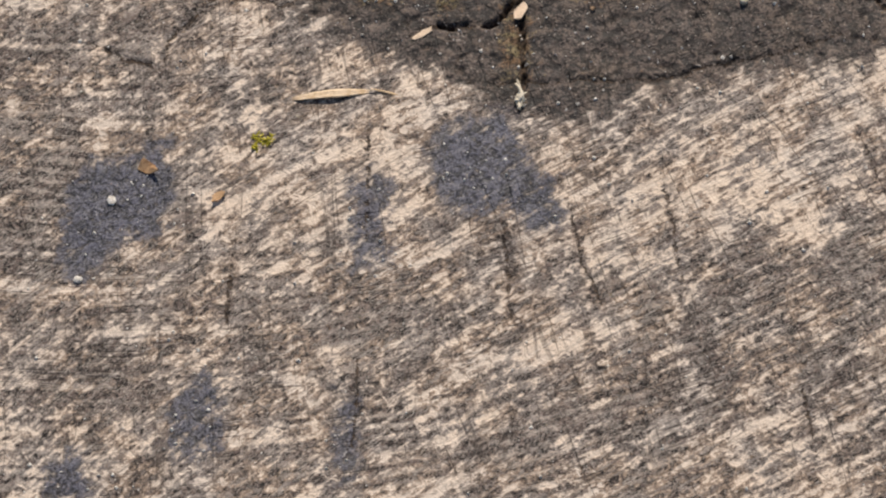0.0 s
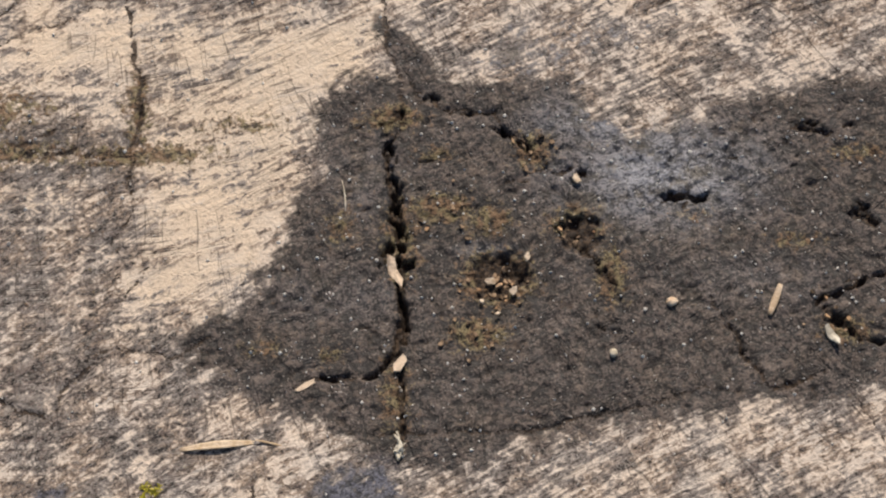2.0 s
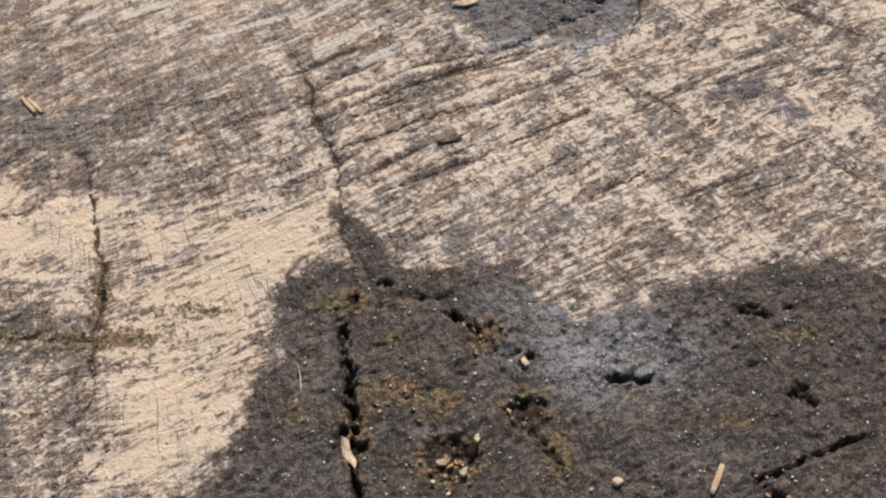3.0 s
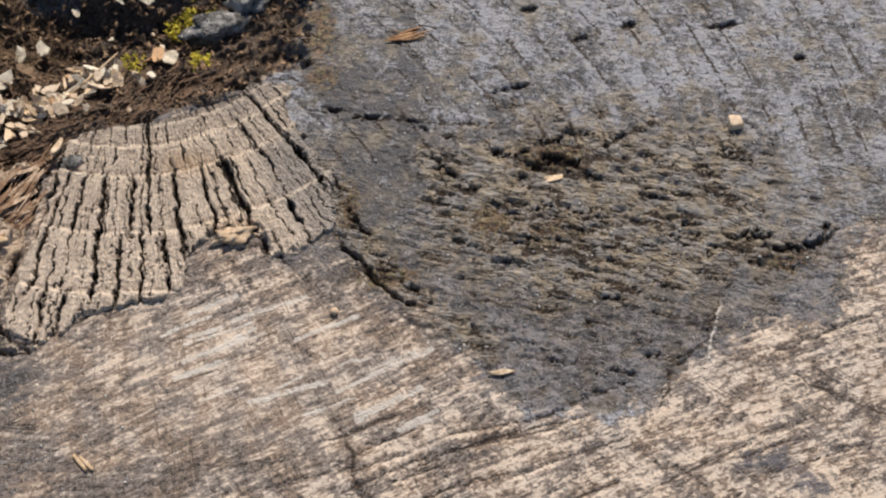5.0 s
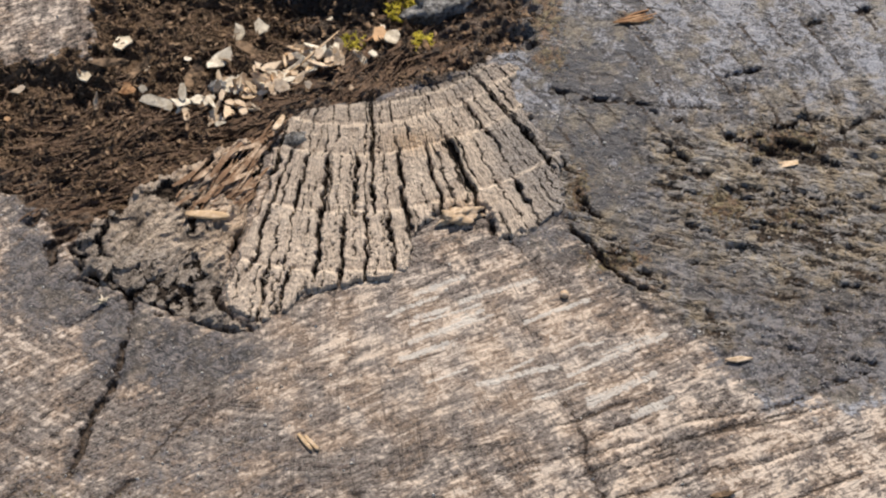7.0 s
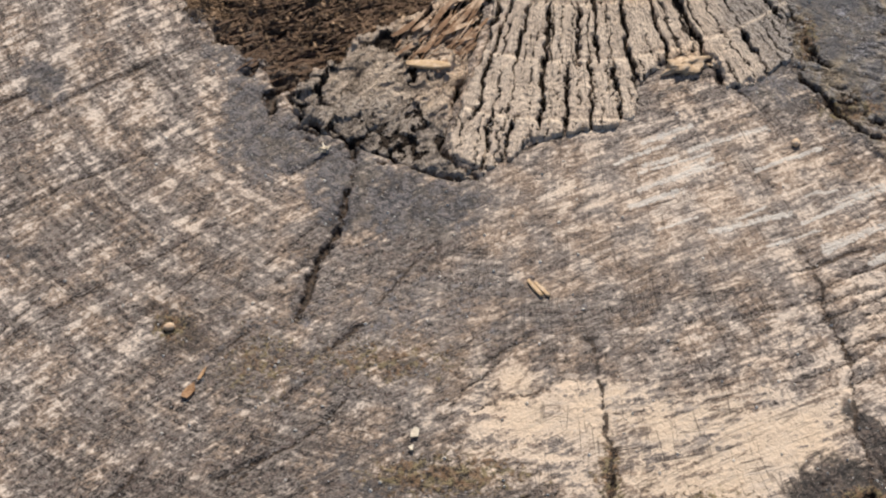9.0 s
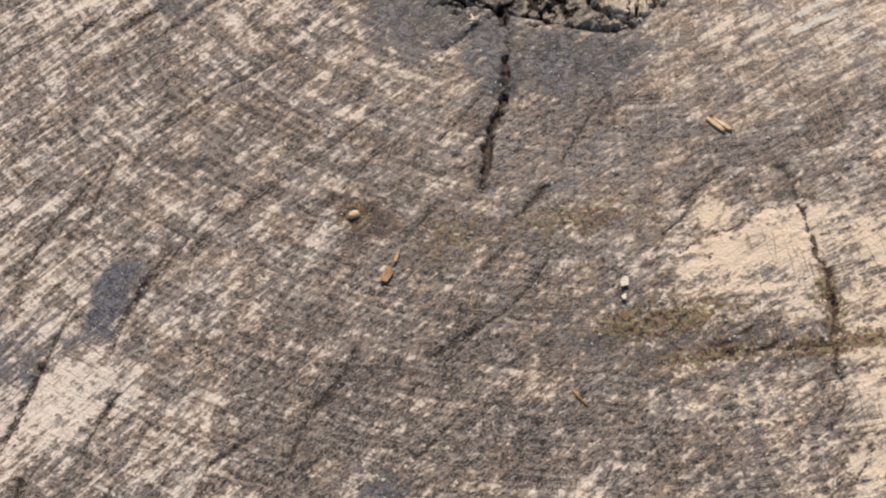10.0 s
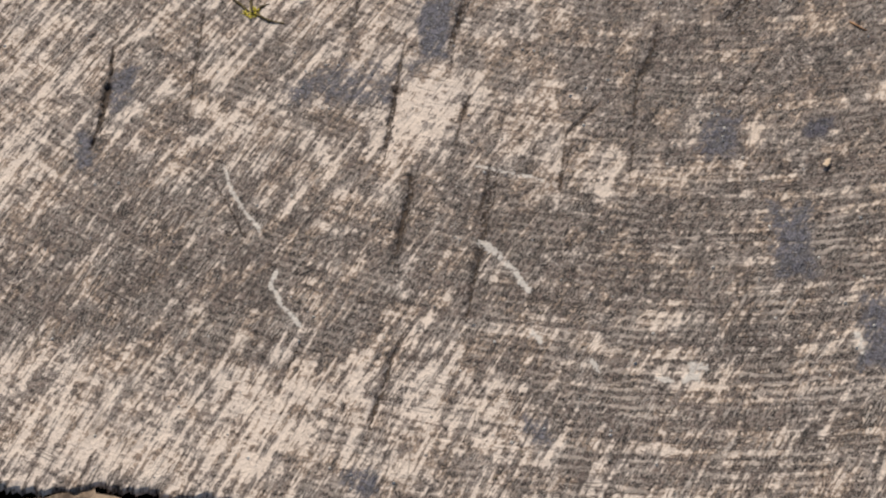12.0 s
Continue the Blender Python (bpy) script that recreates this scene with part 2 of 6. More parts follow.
def eroded_wood(name, light, mid, dark, scale=1.0):
    """Crumbling weathered wood, ridged along the rays, black soil in its cracks."""
    m = Nodes(name)
    pos, polar = m.coords(), m.attr("polar", True)
    ridge, shade, rust, gap, dim = (m.attr(k) for k in ("ridge", "blue", "rust", "gap", "dark"))
    ray = m.noise(m.scale(polar, (110.0 * scale, 560.0 * scale, 1.0)), 1.0, 3.0, 0.6, 0.9)
    worm = m.noise(pos, 560.0 * scale, 2.0, 0.6, 1.4)
    blot = m.noise(pos, 110.0 * scale, 4.0, 0.6)
    fine = m.noise(pos, 1300.0, 2.0, 0.6)
    k = m.math('ADD', m.math('MULTIPLY', ray, 0.42), m.math('ADD', m.math('MULTIPLY', worm, 0.42), m.math('MULTIPLY', blot, 0.30)))
    k = m.math('ADD', k, m.math('MULTIPLY', m.math('SUBTRACT', ridge, 0.12), 0.26))
    colour = m.mix(m.ramp(k, 0.50, 0.68), mid, light)
    colour = m.mix(m.ramp(k, 0.40, 0.54, 1.0, 0.0), colour, dark)
    colour = m.mix(m.math('MULTIPLY', shade, 0.9), colour, m.mix(m.ramp(m.math('ADD', worm, m.math('MULTIPLY', fine, 0.5)), 0.58, 0.88), (0.085, 0.084, 0.090), (0.36, 0.345, 0.335)))
    colour = m.mix(m.math('MULTIPLY', rust, m.ramp(worm, 0.38, 0.62, 0.35, 0.8)), colour, m.mix(m.ramp(ray, 0.36, 0.62), (0.23, 0.115, 0.055), (0.72, 0.50, 0.29)))
    colour = m.mix(m.math('MULTIPLY', dim, m.ramp(m.math('ADD', worm, blot), 0.8, 1.2, 1.0, 0.45)), colour, (0.055, 0.042, 0.032))
    soil = m.mix(m.ramp(fine, 0.4, 0.65), (0.012, 0.008, 0.006), (0.062, 0.042, 0.028))
    jag = m.math('MULTIPLY', m.math('SUBTRACT', m.math('ADD', worm, m.math('MULTIPLY', ray, 0.8)), 0.9), 0.0016)
    crack_dirt = m.ramp(m.math('ADD', gap, jag), -0.00005, 0.00030, 1.0, 0.0)
    colour = m.mix(m.math('MULTIPLY', crack_dirt, 0.95), colour, soil)
    relief = m.math('ADD', m.math('MULTIPLY', ray, 1.3), m.math('ADD', m.math('MULTIPLY', worm, 1.1), m.math('MULTIPLY', blot, 0.5)))
    normal = m.bump(m.math('SUBTRACT', relief, m.math('MULTIPLY', crack_dirt, 0.6)), 0.0016, 1.0)
    return m.done(colour, 0.85, normal, 0.2)


def plain(name, a, b, scale, rough=0.8, relief=0.0004, spec=0.3):
    """A two-tone material with fine grain."""
    m = Nodes(name)
    pos = m.coords()
    info = m.t.nodes.new("ShaderNodeObjectInfo").outputs["Random"]
    island = m.t.nodes.new("ShaderNodeNewGeometry").outputs["Random Per Island"]
    n = m.noise(pos, scale, 4.0, 0.65, 0.3)
    f = m.ramp(m.math('ADD', n, m.math('MULTIPLY', m.math('SUBTRACT', m.math('ADD', info, island), 1.0), 0.16)), 0.36, 0.66)
    return m.done(m.mix(f, a, b), rough, m.bump(m.noise(pos, scale * 3, 3.0, 0.6), relief), spec)


WOOD = cut_wood()
FAN = eroded_wood("crumbling sapwood", (0.86, 0.72, 0.575), (0.67, 0.55, 0.44), (0.36, 0.285, 0.222))
ROT = eroded_wood("brown rot", (0.30, 0.20, 0.125), (0.12, 0.08, 0.05), (0.018, 0.012, 0.008))
BARK = plain("bark", (0.07, 0.05, 0.036), (0.34, 0.26, 0.19), 90.0, 0.9, 0.002)
CHIP = plain("pale wood chip", (0.46, 0.33, 0.21), (0.72, 0.58, 0.43), 300.0, 0.65)
STRAW = plain("dry straw", (0.53, 0.37, 0.215), (0.72, 0.56, 0.39), 300.0, 0.6)
LEAF = plain("dry leaf", (0.27, 0.135, 0.06), (0.55, 0.34, 0.18), 260.0, 0.6)
PALE = plain("bleached leaf", (0.52, 0.44, 0.32), (0.80, 0.72, 0.58), 260.0, 0.6)
GRIT = plain("pale grit", (0.45, 0.40, 0.34), (0.78, 0.74, 0.68), 900.0, 0.7)
PEBBLE = plain("tan pebble", (0.60, 0.42, 0.27), (0.80, 0.63, 0.46), 420.0, 0.6)
LUMP = plain("grey lichen crust", (0.13, 0.122, 0.115), (0.60, 0.585, 0.56), 260.0, 0.9, 0.0045)
MOSS = plain("yellow-green moss", (0.28, 0.25, 0.02), (0.72, 0.60, 0.07), 300.0, 0.7)
SPRIG = plain("brown moss stem", (0.06, 0.045, 0.02), (0.20, 0.15, 0.05), 400.0, 0.8)
MULCH = plain("rotten crumbs", (0.014, 0.009, 0.006), (0.37, 0.25, 0.155), 200.0, 0.9, 0.0008)
DARKROT = plain("dark rotten fibres", (0.012, 0.008, 0.006), (0.21, 0.135, 0.088), 190.0, 0.85, 0.0008)
TORN = plain("torn tan wood", (0.26, 0.155, 0.09), (0.74, 0.57, 0.41), 150.0, 0.8, 0.0006)
GROUND = plain("leaf litter ground", (0.05, 0.04, 0.026), (0.15, 0.12, 0.07), 30.0, 0.95, 0.004)


# ---- fields over the cut face ----
TABLE = np.random.RandomState(7).rand(256, 256)


def value_noise(x, y):
    xi, yi = np.floor(x).astype(int), np.floor(y).astype(int)
    u, v = x - xi, y - yi
    u, v = u * u * (3 - 2 * u), v * v * (3 - 2 * v)
    a, b = TABLE[xi & 255, yi & 255], TABLE[(xi + 1) & 255, yi & 255]
    c, d = TABLE[xi & 255, (yi + 1) & 255], TABLE[(xi + 1) & 255, (yi + 1) & 255]
    return (a * (1 - u) + b * u) * (1 - v) + (c * (1 - u) + d * u) * v


def fbm(x, y, freq, octaves=4, gain=0.5, seed=0.0):
    total, amp, norm = 0.0, 1.0, 0.0
    for k in range(octaves):
        total = total + amp * value_noise(x * freq + 17.3 * k + seed, y * freq - 9.1 * k + 2.3 * seed)
        norm += amp
        amp, freq = amp * gain, freq * 2.03
    return total / norm


def smooth(v, lo, hi):
    t = np.clip((v - lo) / (hi - lo), 0, 1)
    return t * t * (3 - 2 * t)


def polar_of(x, y):
    """Distance from the pith, and the angle from straight down."""
    dx, dy = x - PITH[0], y - PITH[1]
    return np.hypot(dx, dy), np.arctan2(dx, -dy)


def inside(poly, x, y):
    """Signed distance to a polygon, positive inside."""
    best, odd = np.full(x.shape, 1e9), np.zeros(x.shape, bool)
    for (ax, ay), (bx, by) in zip(poly, poly[1:] + poly[:1]):
        ex, ey = bx - ax, by - ay
        t = np.clip(((x - ax) * ex + (y - ay) * ey) / (ex * ex + ey * ey + 1e-12), 0, 1)
        best = np.minimum(best, np.hypot(x - ax - t * ex, y - ay - t * ey))
        if ay != by:
            odd ^= ((ay > y) != (by > y)) & (x < ax + (y - ay) / (by - ay) * ex)
    return np.where(odd, best, -best)


def line_distance(line, x, y):
    """Distance to a polyline, and how far along it (0 to 1) the nearest place lies."""
    best, along = np.full(x.shape, 1e9), np.zeros(x.shape)
    n = len(line) - 1
    for k, ((ax, ay), (bx, by)) in enumerate(zip(line, line[1:])):
        ex, ey = bx - ax, by - ay
        t = np.clip(((x - ax) * ex + (y - ay) * ey) / (ex * ex + ey * ey + 1e-12), 0, 1)
        d = np.hypot(x - ax - t * ex, y - ay - t * ey)
        near = d < best
        along = np.where(near, (k + t) / n, along)
        best = np.minimum(best, d)
    return best, along


# ---- the cut face as a height field ----
def axis(lo, hi, fine_lo, fine_hi):
    return np.concatenate([np.arange(lo, fine_lo - 1e-6, 0.0125), np.arange(fine_lo, fine_hi, STEP), np.arange(fine_hi, hi + 1e-6, 0.0125)])


STEP = 0.0008
XS, YS = axis(-0.70, 0.70, -0.50, 0.40), axis(-0.50, 0.72, -0.38, 0.31)
GX, GY = np.meshgrid(XS, YS)
R, TH = polar_of(GX, GY)
WOBBLE = fbm(GX, GY, 160, 4, 0.6, 3.0) - 0.5
FIELD = {k: np.zeros(GX.shape) for k in ("stain", "blue", "ink", "dirt_shade", "moss", "warm", "scar", "crumb", "flaky", "tone", "calm", "bleach")}
FIELD["run"] = np.clip(0.30 + 0.28 * smooth(-GY, 0.19, 0.25) + 0.45 * smooth(-GY, 0.19, 0.25) * smooth(-GX, 0.05, 0.15) + 0.7 * smooth(-GX, 0.20, 0.32) + 0.08 * smooth(GX, 0.12, 0.22), 0, 1)
FIELD["bleach"] = smooth(-GX, 0.02, 0.26)
FIELD["calm"] = np.clip(0.42 * np.exp(-((GX + 0.05) / 0.13) ** 2 - ((GY - 0.01) / 0.08) ** 2) + 0.35 * np.exp(-((GX - 0.08) / 0.08) ** 2 - ((GY - 0.04) / 0.04) ** 2), 0, 0.5)
FIELD["gap"] = np.full(GX.shape, 0.004)
FIELD["grey"] = 0.47 + 0.45 * (fbm(GX, GY, 14, 4, 0.55, 1.0) - 0.5) + 0.25 * (fbm(R * 1.0, TH * 0.06, 120, 2, 0.5, 5.0) - 0.5)
Z = 0.0020 * (fbm(GX, GY, 18, 4, 0.5, 8.0) - 0.5) + 0.0007 * (fbm(GX, GY, 240, 3, 0.6, 9.0) - 0.5)


def window(pts, margin):
    a = np.array(pts)
    (x0, y0), (x1, y1) = a.min(0) - margin, a.max(0) + margin
    i0, i1 = np.searchsorted(XS, (x0, x1))
    j0, j1 = np.searchsorted(YS, (y0, y1))
    return slice(j0, j1), slice(i0, i1)


def stain(poly, strength, blue, soft, ink=0.0):
    w = window(poly, 0.02)
    sd = inside(poly, GX[w], GY[w]) + soft * 1.1 * WOBBLE[w] * 2
    f = strength * smooth(sd, -soft * 1.5, soft * 1.1)
    FIELD["blue"][w] = np.where(f > FIELD["stain"][w], blue, FIELD["blue"][w])
    FIELD["ink"][w] = np.maximum(FIELD["ink"][w], ink * f)
    FIELD["stain"][w] = np.maximum(FIELD["stain"][w], f)


def pale(poly, strength, warm):
    w = window(poly, 0.03)
    f = smooth(inside(poly, GX[w], GY[w]) + 0.012 * WOBBLE[w] * 2, -0.012, 0.012)
    FIELD["grey"][w] -= 1.05 * strength * f
    FIELD["warm"][w] = np.maximum(FIELD["warm"][w], warm * f)


def crack(line, width, depth, wander=0.0030):
    w = window(line, 0.02)
    x = GX[w] + wander * (fbm(GX[w], GY[w], 120, 4, 0.62, 21.0) - 0.5) * 2 + 0.0011 * (fbm(GX[w], GY[w], 420, 2, 0.6, 22.0) - 0.5)
    y = GY[w] + wander * (fbm(GX[w], GY[w], 120, 4, 0.62, 33.0) - 0.5) * 2 + 0.0011 * (fbm(GX[w], GY[w], 420, 2, 0.6, 34.0) - 0.5)
    d, along = line_distance(line, x, y)
    taper = np.minimum(1, 3.5 * np.minimum(along, 1 - along) + 0.2)
    half = np.maximum(0.00010, 0.5 * width * taper * (-0.25 + 1.5 * fbm(GX[w], GY[w], 95, 3, 0.5, 44.0) + 1.6 * (fbm(GX[w], GY[w], 360, 2, 0.5, 46.0) - 0.2)))
    FIELD["gap"][w] = np.minimum(FIELD["gap"][w], d - half + (0.00010 if width < 0.00075 else 0.0))
    f = (1 - smooth(d, half * 0.7, half + 0.0006)) * np.clip((half - 0.0004) / 0.0004, 0, 1)
    # cut shallower than depth; the gap colour paints most of the shade
    Z[w] -= 0.45 * depth * f + 0.0006 * (1 - smooth(d, half, half + 0.002))
    FIELD["grey"][w] += 0.07 * (1 - smooth(d, 0.001, 0.004))


def rag(cx, cy, rx, ry, turn, depth, dark=0.95, seed=0.0):
    """A ragged crumbled hole, long along one way, with shade painted darker on one side."""
    w = window([(cx, cy)], max(rx, ry) * 1.6 + 0.002)
    c, s = math.cos(math.radians(turn)), math.sin(math.radians(turn))
    dx, dy = GX[w] - cx, GY[w] - cy
    u, v = (dx * c + dy * s) / rx, (-dx * s + dy * c) / ry
    f = 1 - np.sqrt(u * u + v * v) + 2.6 * (fbm((dx * c + dy * s) * 0.40, -dx * s + dy * c, 420, 3, 0.65, 91.0 + seed) - 0.5) + 1.1 * (fbm(GX[w], GY[w], 90, 2, 0.5, 92.0 + seed) - 0.5)
    hole = smooth(f, 0.26, 0.48)
    Z[w] -= 0.75 * depth * hole
    # dark fill thins towards -v: shaded and sunlit walls put into the colour
    FIELD["dirt_shade"][w] = np.maximum(FIELD["dirt_shade"][w], dark * hole * (1 - 0.55 * smooth(-v, 0.2, 0.8)))
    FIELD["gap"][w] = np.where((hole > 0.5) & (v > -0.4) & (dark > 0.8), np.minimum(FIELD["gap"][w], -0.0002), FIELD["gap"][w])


def meal(cx, cy, rx, ry, amount=0.9):
    """A bed of brown crumbs."""
    w = window([(cx, cy)], max(rx, ry) * 2.4)
    f = amount * np.exp(-((GX[w] - cx) / rx) ** 2 - ((GY[w] - cy) / ry) ** 2)
    FIELD["crumb"][w] = np.maximum(FIELD["crumb"][w], f)
    Z[w] += 0.0022 * smooth(f, 0.2, 0.6) * (fbm(GX[w], GY[w], 420, 3, 0.7, 93.0) - 0.6)


def scar(line, width):
    """A bleached scratch."""
    w = window(line, 0.01)
    d, along = line_distance(line, GX[w] + 0.003 * WOBBLE[w], GY[w] + 0.003 * WOBBLE[w])
    FIELD["scar"][w] = np.maximum(FIELD["scar"][w], 1 - smooth(d, width * 0.2, width))


# dark mould stains
stain([(0.120, -0.050), (0.137, -0.061), (0.147, -0.077), (0.189, -0.079), (0.195, -0.097), (0.211, -0.100), (0.235, -0.099), (0.259, -0.089), (0.287, -0.083), (0.312, -0.084), (0.360, -0.096), (0.346, -0.195), (0.299, -0.201), (0.280, -0.206), (0.243, -0.211), (0.203, -0.214), (0.162, -0.220), (0.138, -0.229), (0.122, -0.226), (0.102, -0.217), (0.083, -0.203), (0.063, -0.196), (0.049, -0.186), (0.042, -0.175), (0.063, -0.165), (0.073, -0.153), (0.082, -0.137), (0.088, -0.122), (0.097, -0.113), (0.096, -0.080), (0.104, -0.077), (0.107, -0.071), (0.126, -0.072)], 1.16, 0.04, 0.0060)
stain([(0.149, -0.077), (0.172, -0.055), (0.193, -0.053), (0.223, -0.053), (0.223, -0.063), (0.212, -0.065), (0.203, -0.062), (0.188, -0.068), (0.192, -0.079)], 0.55, 0.5, 0.01)
stain([(0.074, 0.199), (0.095, 0.145), (0.110, 0.106), (0.151, 0.068), (0.167, 0.040), (0.186, 0.023), (0.221, 0.017), (0.243, 0.030), (0.261, 0.046), (0.289, 0.062), (0.323, 0.067), (0.328, 0.101), (0.335, 0.107), (0.395, 0.123), (0.430, 0.367), (0.066, 0.376), (0.100, 0.285), (0.084, 0.234)], 1.06, 0.9, 0.008)
stain([(-0.144, 0.127), (-0.117, 0.129), (-0.111, 0.091), (-0.077, 0.084), (-0.049, 0.060), (-0.030, 0.057), (-0.017, 0.045), (-0.035, 0.026), (-0.076, 0.030), (-0.090, 0.033), (-0.095, 0.053), (-0.128, 0.065), (-0.136, 0.077), (-0.133, 0.109)], 0.85, 0.22, 0.009)
stain([(-0.080, -0.069), (-0.039, -0.064), (-0.035, -0.074), (-0.021, -0.083), (0.015, -0.093), (0.009, -0.110), (-0.026, -0.101), (-0.042, -0.102), (-0.069, -0.089), (-0.086, -0.084)], 0.62, 0.15, 0.014)
stain([(-0.021, -0.086), (0.000, -0.085), (0.021, -0.090), (0.030, -0.098), (0.030, -0.110), (0.000, -0.103), (-0.021, -0.105)], 0.62, 0.1, 0.01)
stain([(-0.132, -0.003), (-0.076, 0.022), (-0.008, 0.018), (0.019, 0.004), (0.014, -0.017), (-0.019, -0.024), (-0.074, -0.056), (-0.118, -0.060), (-0.137, -0.034)], 0.4, 0.4, 0.02)
stain([(0.090, -0.232), (0.103, -0.226), (0.116, -0.227), (0.122, -0.238), (0.131, -0.252), (0.132, -0.266), (0.120, -0.268), (0.115, -0.260), (0.104, -0.261), (0.094, -0.258), (0.091, -0.244)], 0.98, 0.25, 0.0048, 0.95)
stain([(-0.035, -0.259), (-0.031, -0.245), (-0.023, -0.235), (-0.014, -0.237), (0.001, -0.228), (0.003, -0.246), (-0.000, -0.264), (-0.014, -0.266), (-0.027, -0.279), (-0.034, -0.275)], 1.06, 0.2, 0.0048, 0.95)
stain([(0.002, -0.319), (0.016, -0.310), (0.020, -0.324), (0.016, -0.344), (0.002, -0.342)], 0.92, 0.2, 0.0048, 0.95)
stain([(-0.043, -0.342), (-0.028, -0.335), (-0.023, -0.345), (-0.024, -0.354), (-0.040, -0.353)], 0.96, 0.2, 0.0048, 0.95)
stain([(0.061, -0.245), (0.076, -0.246), (0.075, -0.280), (0.061, -0.279)], 0.81, 0.2, 0.0048, 0.95)
stain([(0.057, -0.322), (0.064, -0.322), (0.062, -0.352), (0.055, -0.352)], 0.81, 0.2, 0.0048, 0.95)
stain([(-0.288, -0.039), (-0.266, -0.046), (-0.275, -0.070), (-0.297, -0.059), (-0.320, -0.049), (-0.318, -0.040)], 0.68, 0.2, 0.0048, 0.95)
stain([(-0.247, -0.017), (-0.231, -0.023), (-0.244, -0.054), (-0.255, -0.049)], 0.91, 0.2, 0.0032, 0.95)
stain([(-0.144, -0.183), (-0.126, -0.190), (-0.141, -0.224), (-0.157, -0.219)], 0.84, 0.2, 0.0048, 0.95)
stain([(-0.127, -0.239), (-0.111, -0.246), (-0.126, -0.278), (-0.141, -0.272)], 0.9, 0.2, 0.0048, 0.95)
stain([(-0.113, -0.147), (-0.099, -0.151), (-0.108, -0.159), (-0.116, -0.155)], 0.91, 0, 0.0024, 0.95)
stain([(-0.153, -0.130), (-0.137, -0.136), (-0.148, -0.155), (-0.160, -0.147)], 0.91, 0.1, 0.0048, 0.95)
stain([(-0.388, -0.000), (-0.376, -0.005), (-0.385, -0.026), (-0.395, -0.025)], 0.86, 0.2, 0.004, 0.95)
stain([(-0.412, -0.028), (-0.403, -0.035), (-0.408, -0.054), (-0.416, -0.050)], 0.81, 0.2, 0.004, 0.95)
stain([(-0.276, -0.243), (-0.265, -0.248), (-0.271, -0.259), (-0.280, -0.253)], 0.81, 0.2, 0.004, 0.95)
stain([(-0.353, -0.238), (-0.338, -0.244), (-0.342, -0.256), (-0.355, -0.251)], 0.86, 0.2, 0.004, 0.95)
stain([(-0.221, 0.121), (-0.204, 0.117), (-0.202, 0.096), (-0.216, 0.097)], 0.91, 0.2, 0.0056)
stain([(-0.217, 0.026), (-0.203, 0.025), (-0.202, 0.017), (-0.216, 0.018)], 0.96, 0.1, 0.004)
stain([(-0.248, -0.015), (-0.230, -0.022), (-0.233, -0.038), (-0.245, -0.052), (-0.279, -0.065), (-0.307, -0.057), (-0.313, -0.045), (-0.278, -0.042), (-0.251, -0.048)], 0.61, 0.2, 0.0048, 0.95)
stain([(-0.154, -0.003), (-0.138, -0.006), (-0.133, -0.022), (-0.149, -0.024)], 0.96, 0, 0.0064)
stain([(-0.154, -0.125), (-0.142, -0.128), (-0.143, -0.153), (-0.161, -0.148)], 0.86, 0.1, 0.0056)
stain([(0.272, 0.007), (0.295, 0.005), (0.293, -0.008), (0.273, -0.007)], 0.7, 0.2, 0.006, 0.95)
stain([(0.296, -0.008), (0.313, -0.014), (0.308, -0.022), (0.292, -0.018)], 0.8, 0.2, 0.005, 0.95)
stain([(0.246, -0.018), (0.262, -0.022), (0.256, -0.032), (0.245, -0.029)], 0.65, 0.2, 0.006, 0.95)
stain([(-0.03, 0.178), (0.01, 0.172), (0.05, 0.18), (0.075, 0.2), (0.1, 0.19), (0.09, 0.26), (0.13, 0.29), (0.05, 0.34), (-0.05, 0.32), (0.0, 0.25), (-0.01, 0.2)], 0.95, 0.35, 0.008)
stain([(0.060, 0.132), (0.092, 0.144), (0.099, 0.129), (0.112, 0.114), (0.147, 0.072), (0.156, 0.056), (0.132, 0.073), (0.118, 0.083), (0.099, 0.088), (0.080, 0.101)], 0.7, 0.55, 0.004)
stain([(-0.055, 0.292), (-0.030, 0.268), (0.030, 0.268), (0.052, 0.288), (0.05, 0.34), (-0.05, 0.34)], 0.9, 0.95, 0.010)
# cleaner tan wood
pale([(-0.329, 0.058), (-0.312, 0.053), (-0.316, 0.025), (-0.332, 0.029)], 0.26, 0.12)
pale([(-0.273, -0.008), (-0.248, -0.015), (-0.253, -0.047), (-0.279, -0.037)], 0.26, 0.12)
pale([(-0.268, -0.057), (-0.236, -0.071), (-0.253, -0.103), (-0.291, -0.101)], 0.26, 0.12)
pale([(-0.217, -0.076), (-0.199, -0.081), (-0.200, -0.107), (-0.225, -0.147), (-0.238, -0.143)], 0.26, 0.12)
pale([(-0.212, -0.125), (-0.170, -0.138), (-0.175, -0.160), (-0.217, -0.149)], 0.26, 0.12)
pale([(-0.471, -0.135), (-0.380, -0.166), (-0.317, -0.201), (-0.278, -0.231), (-0.269, -0.271), (-0.355, -0.245), (-0.483, -0.186)], 0.26, 0.12)
pale([(-0.009, -0.041), (0.028, -0.048), (0.016, -0.088), (-0.030, -0.075)], 0.34, 0.4)
pale([(-0.027, -0.103), (0.008, -0.113), (0.003, -0.130), (-0.027, -0.119)], 0.4, 0.6)
pale([(-0.022, -0.038), (0.043, -0.041), (0.118, -0.045), (0.117, -0.069), (0.098, -0.080), (0.084, -0.122), (0.063, -0.161), (0.026, -0.168), (0.030, -0.067), (-0.022, -0.065)], 0.42, 0.7)
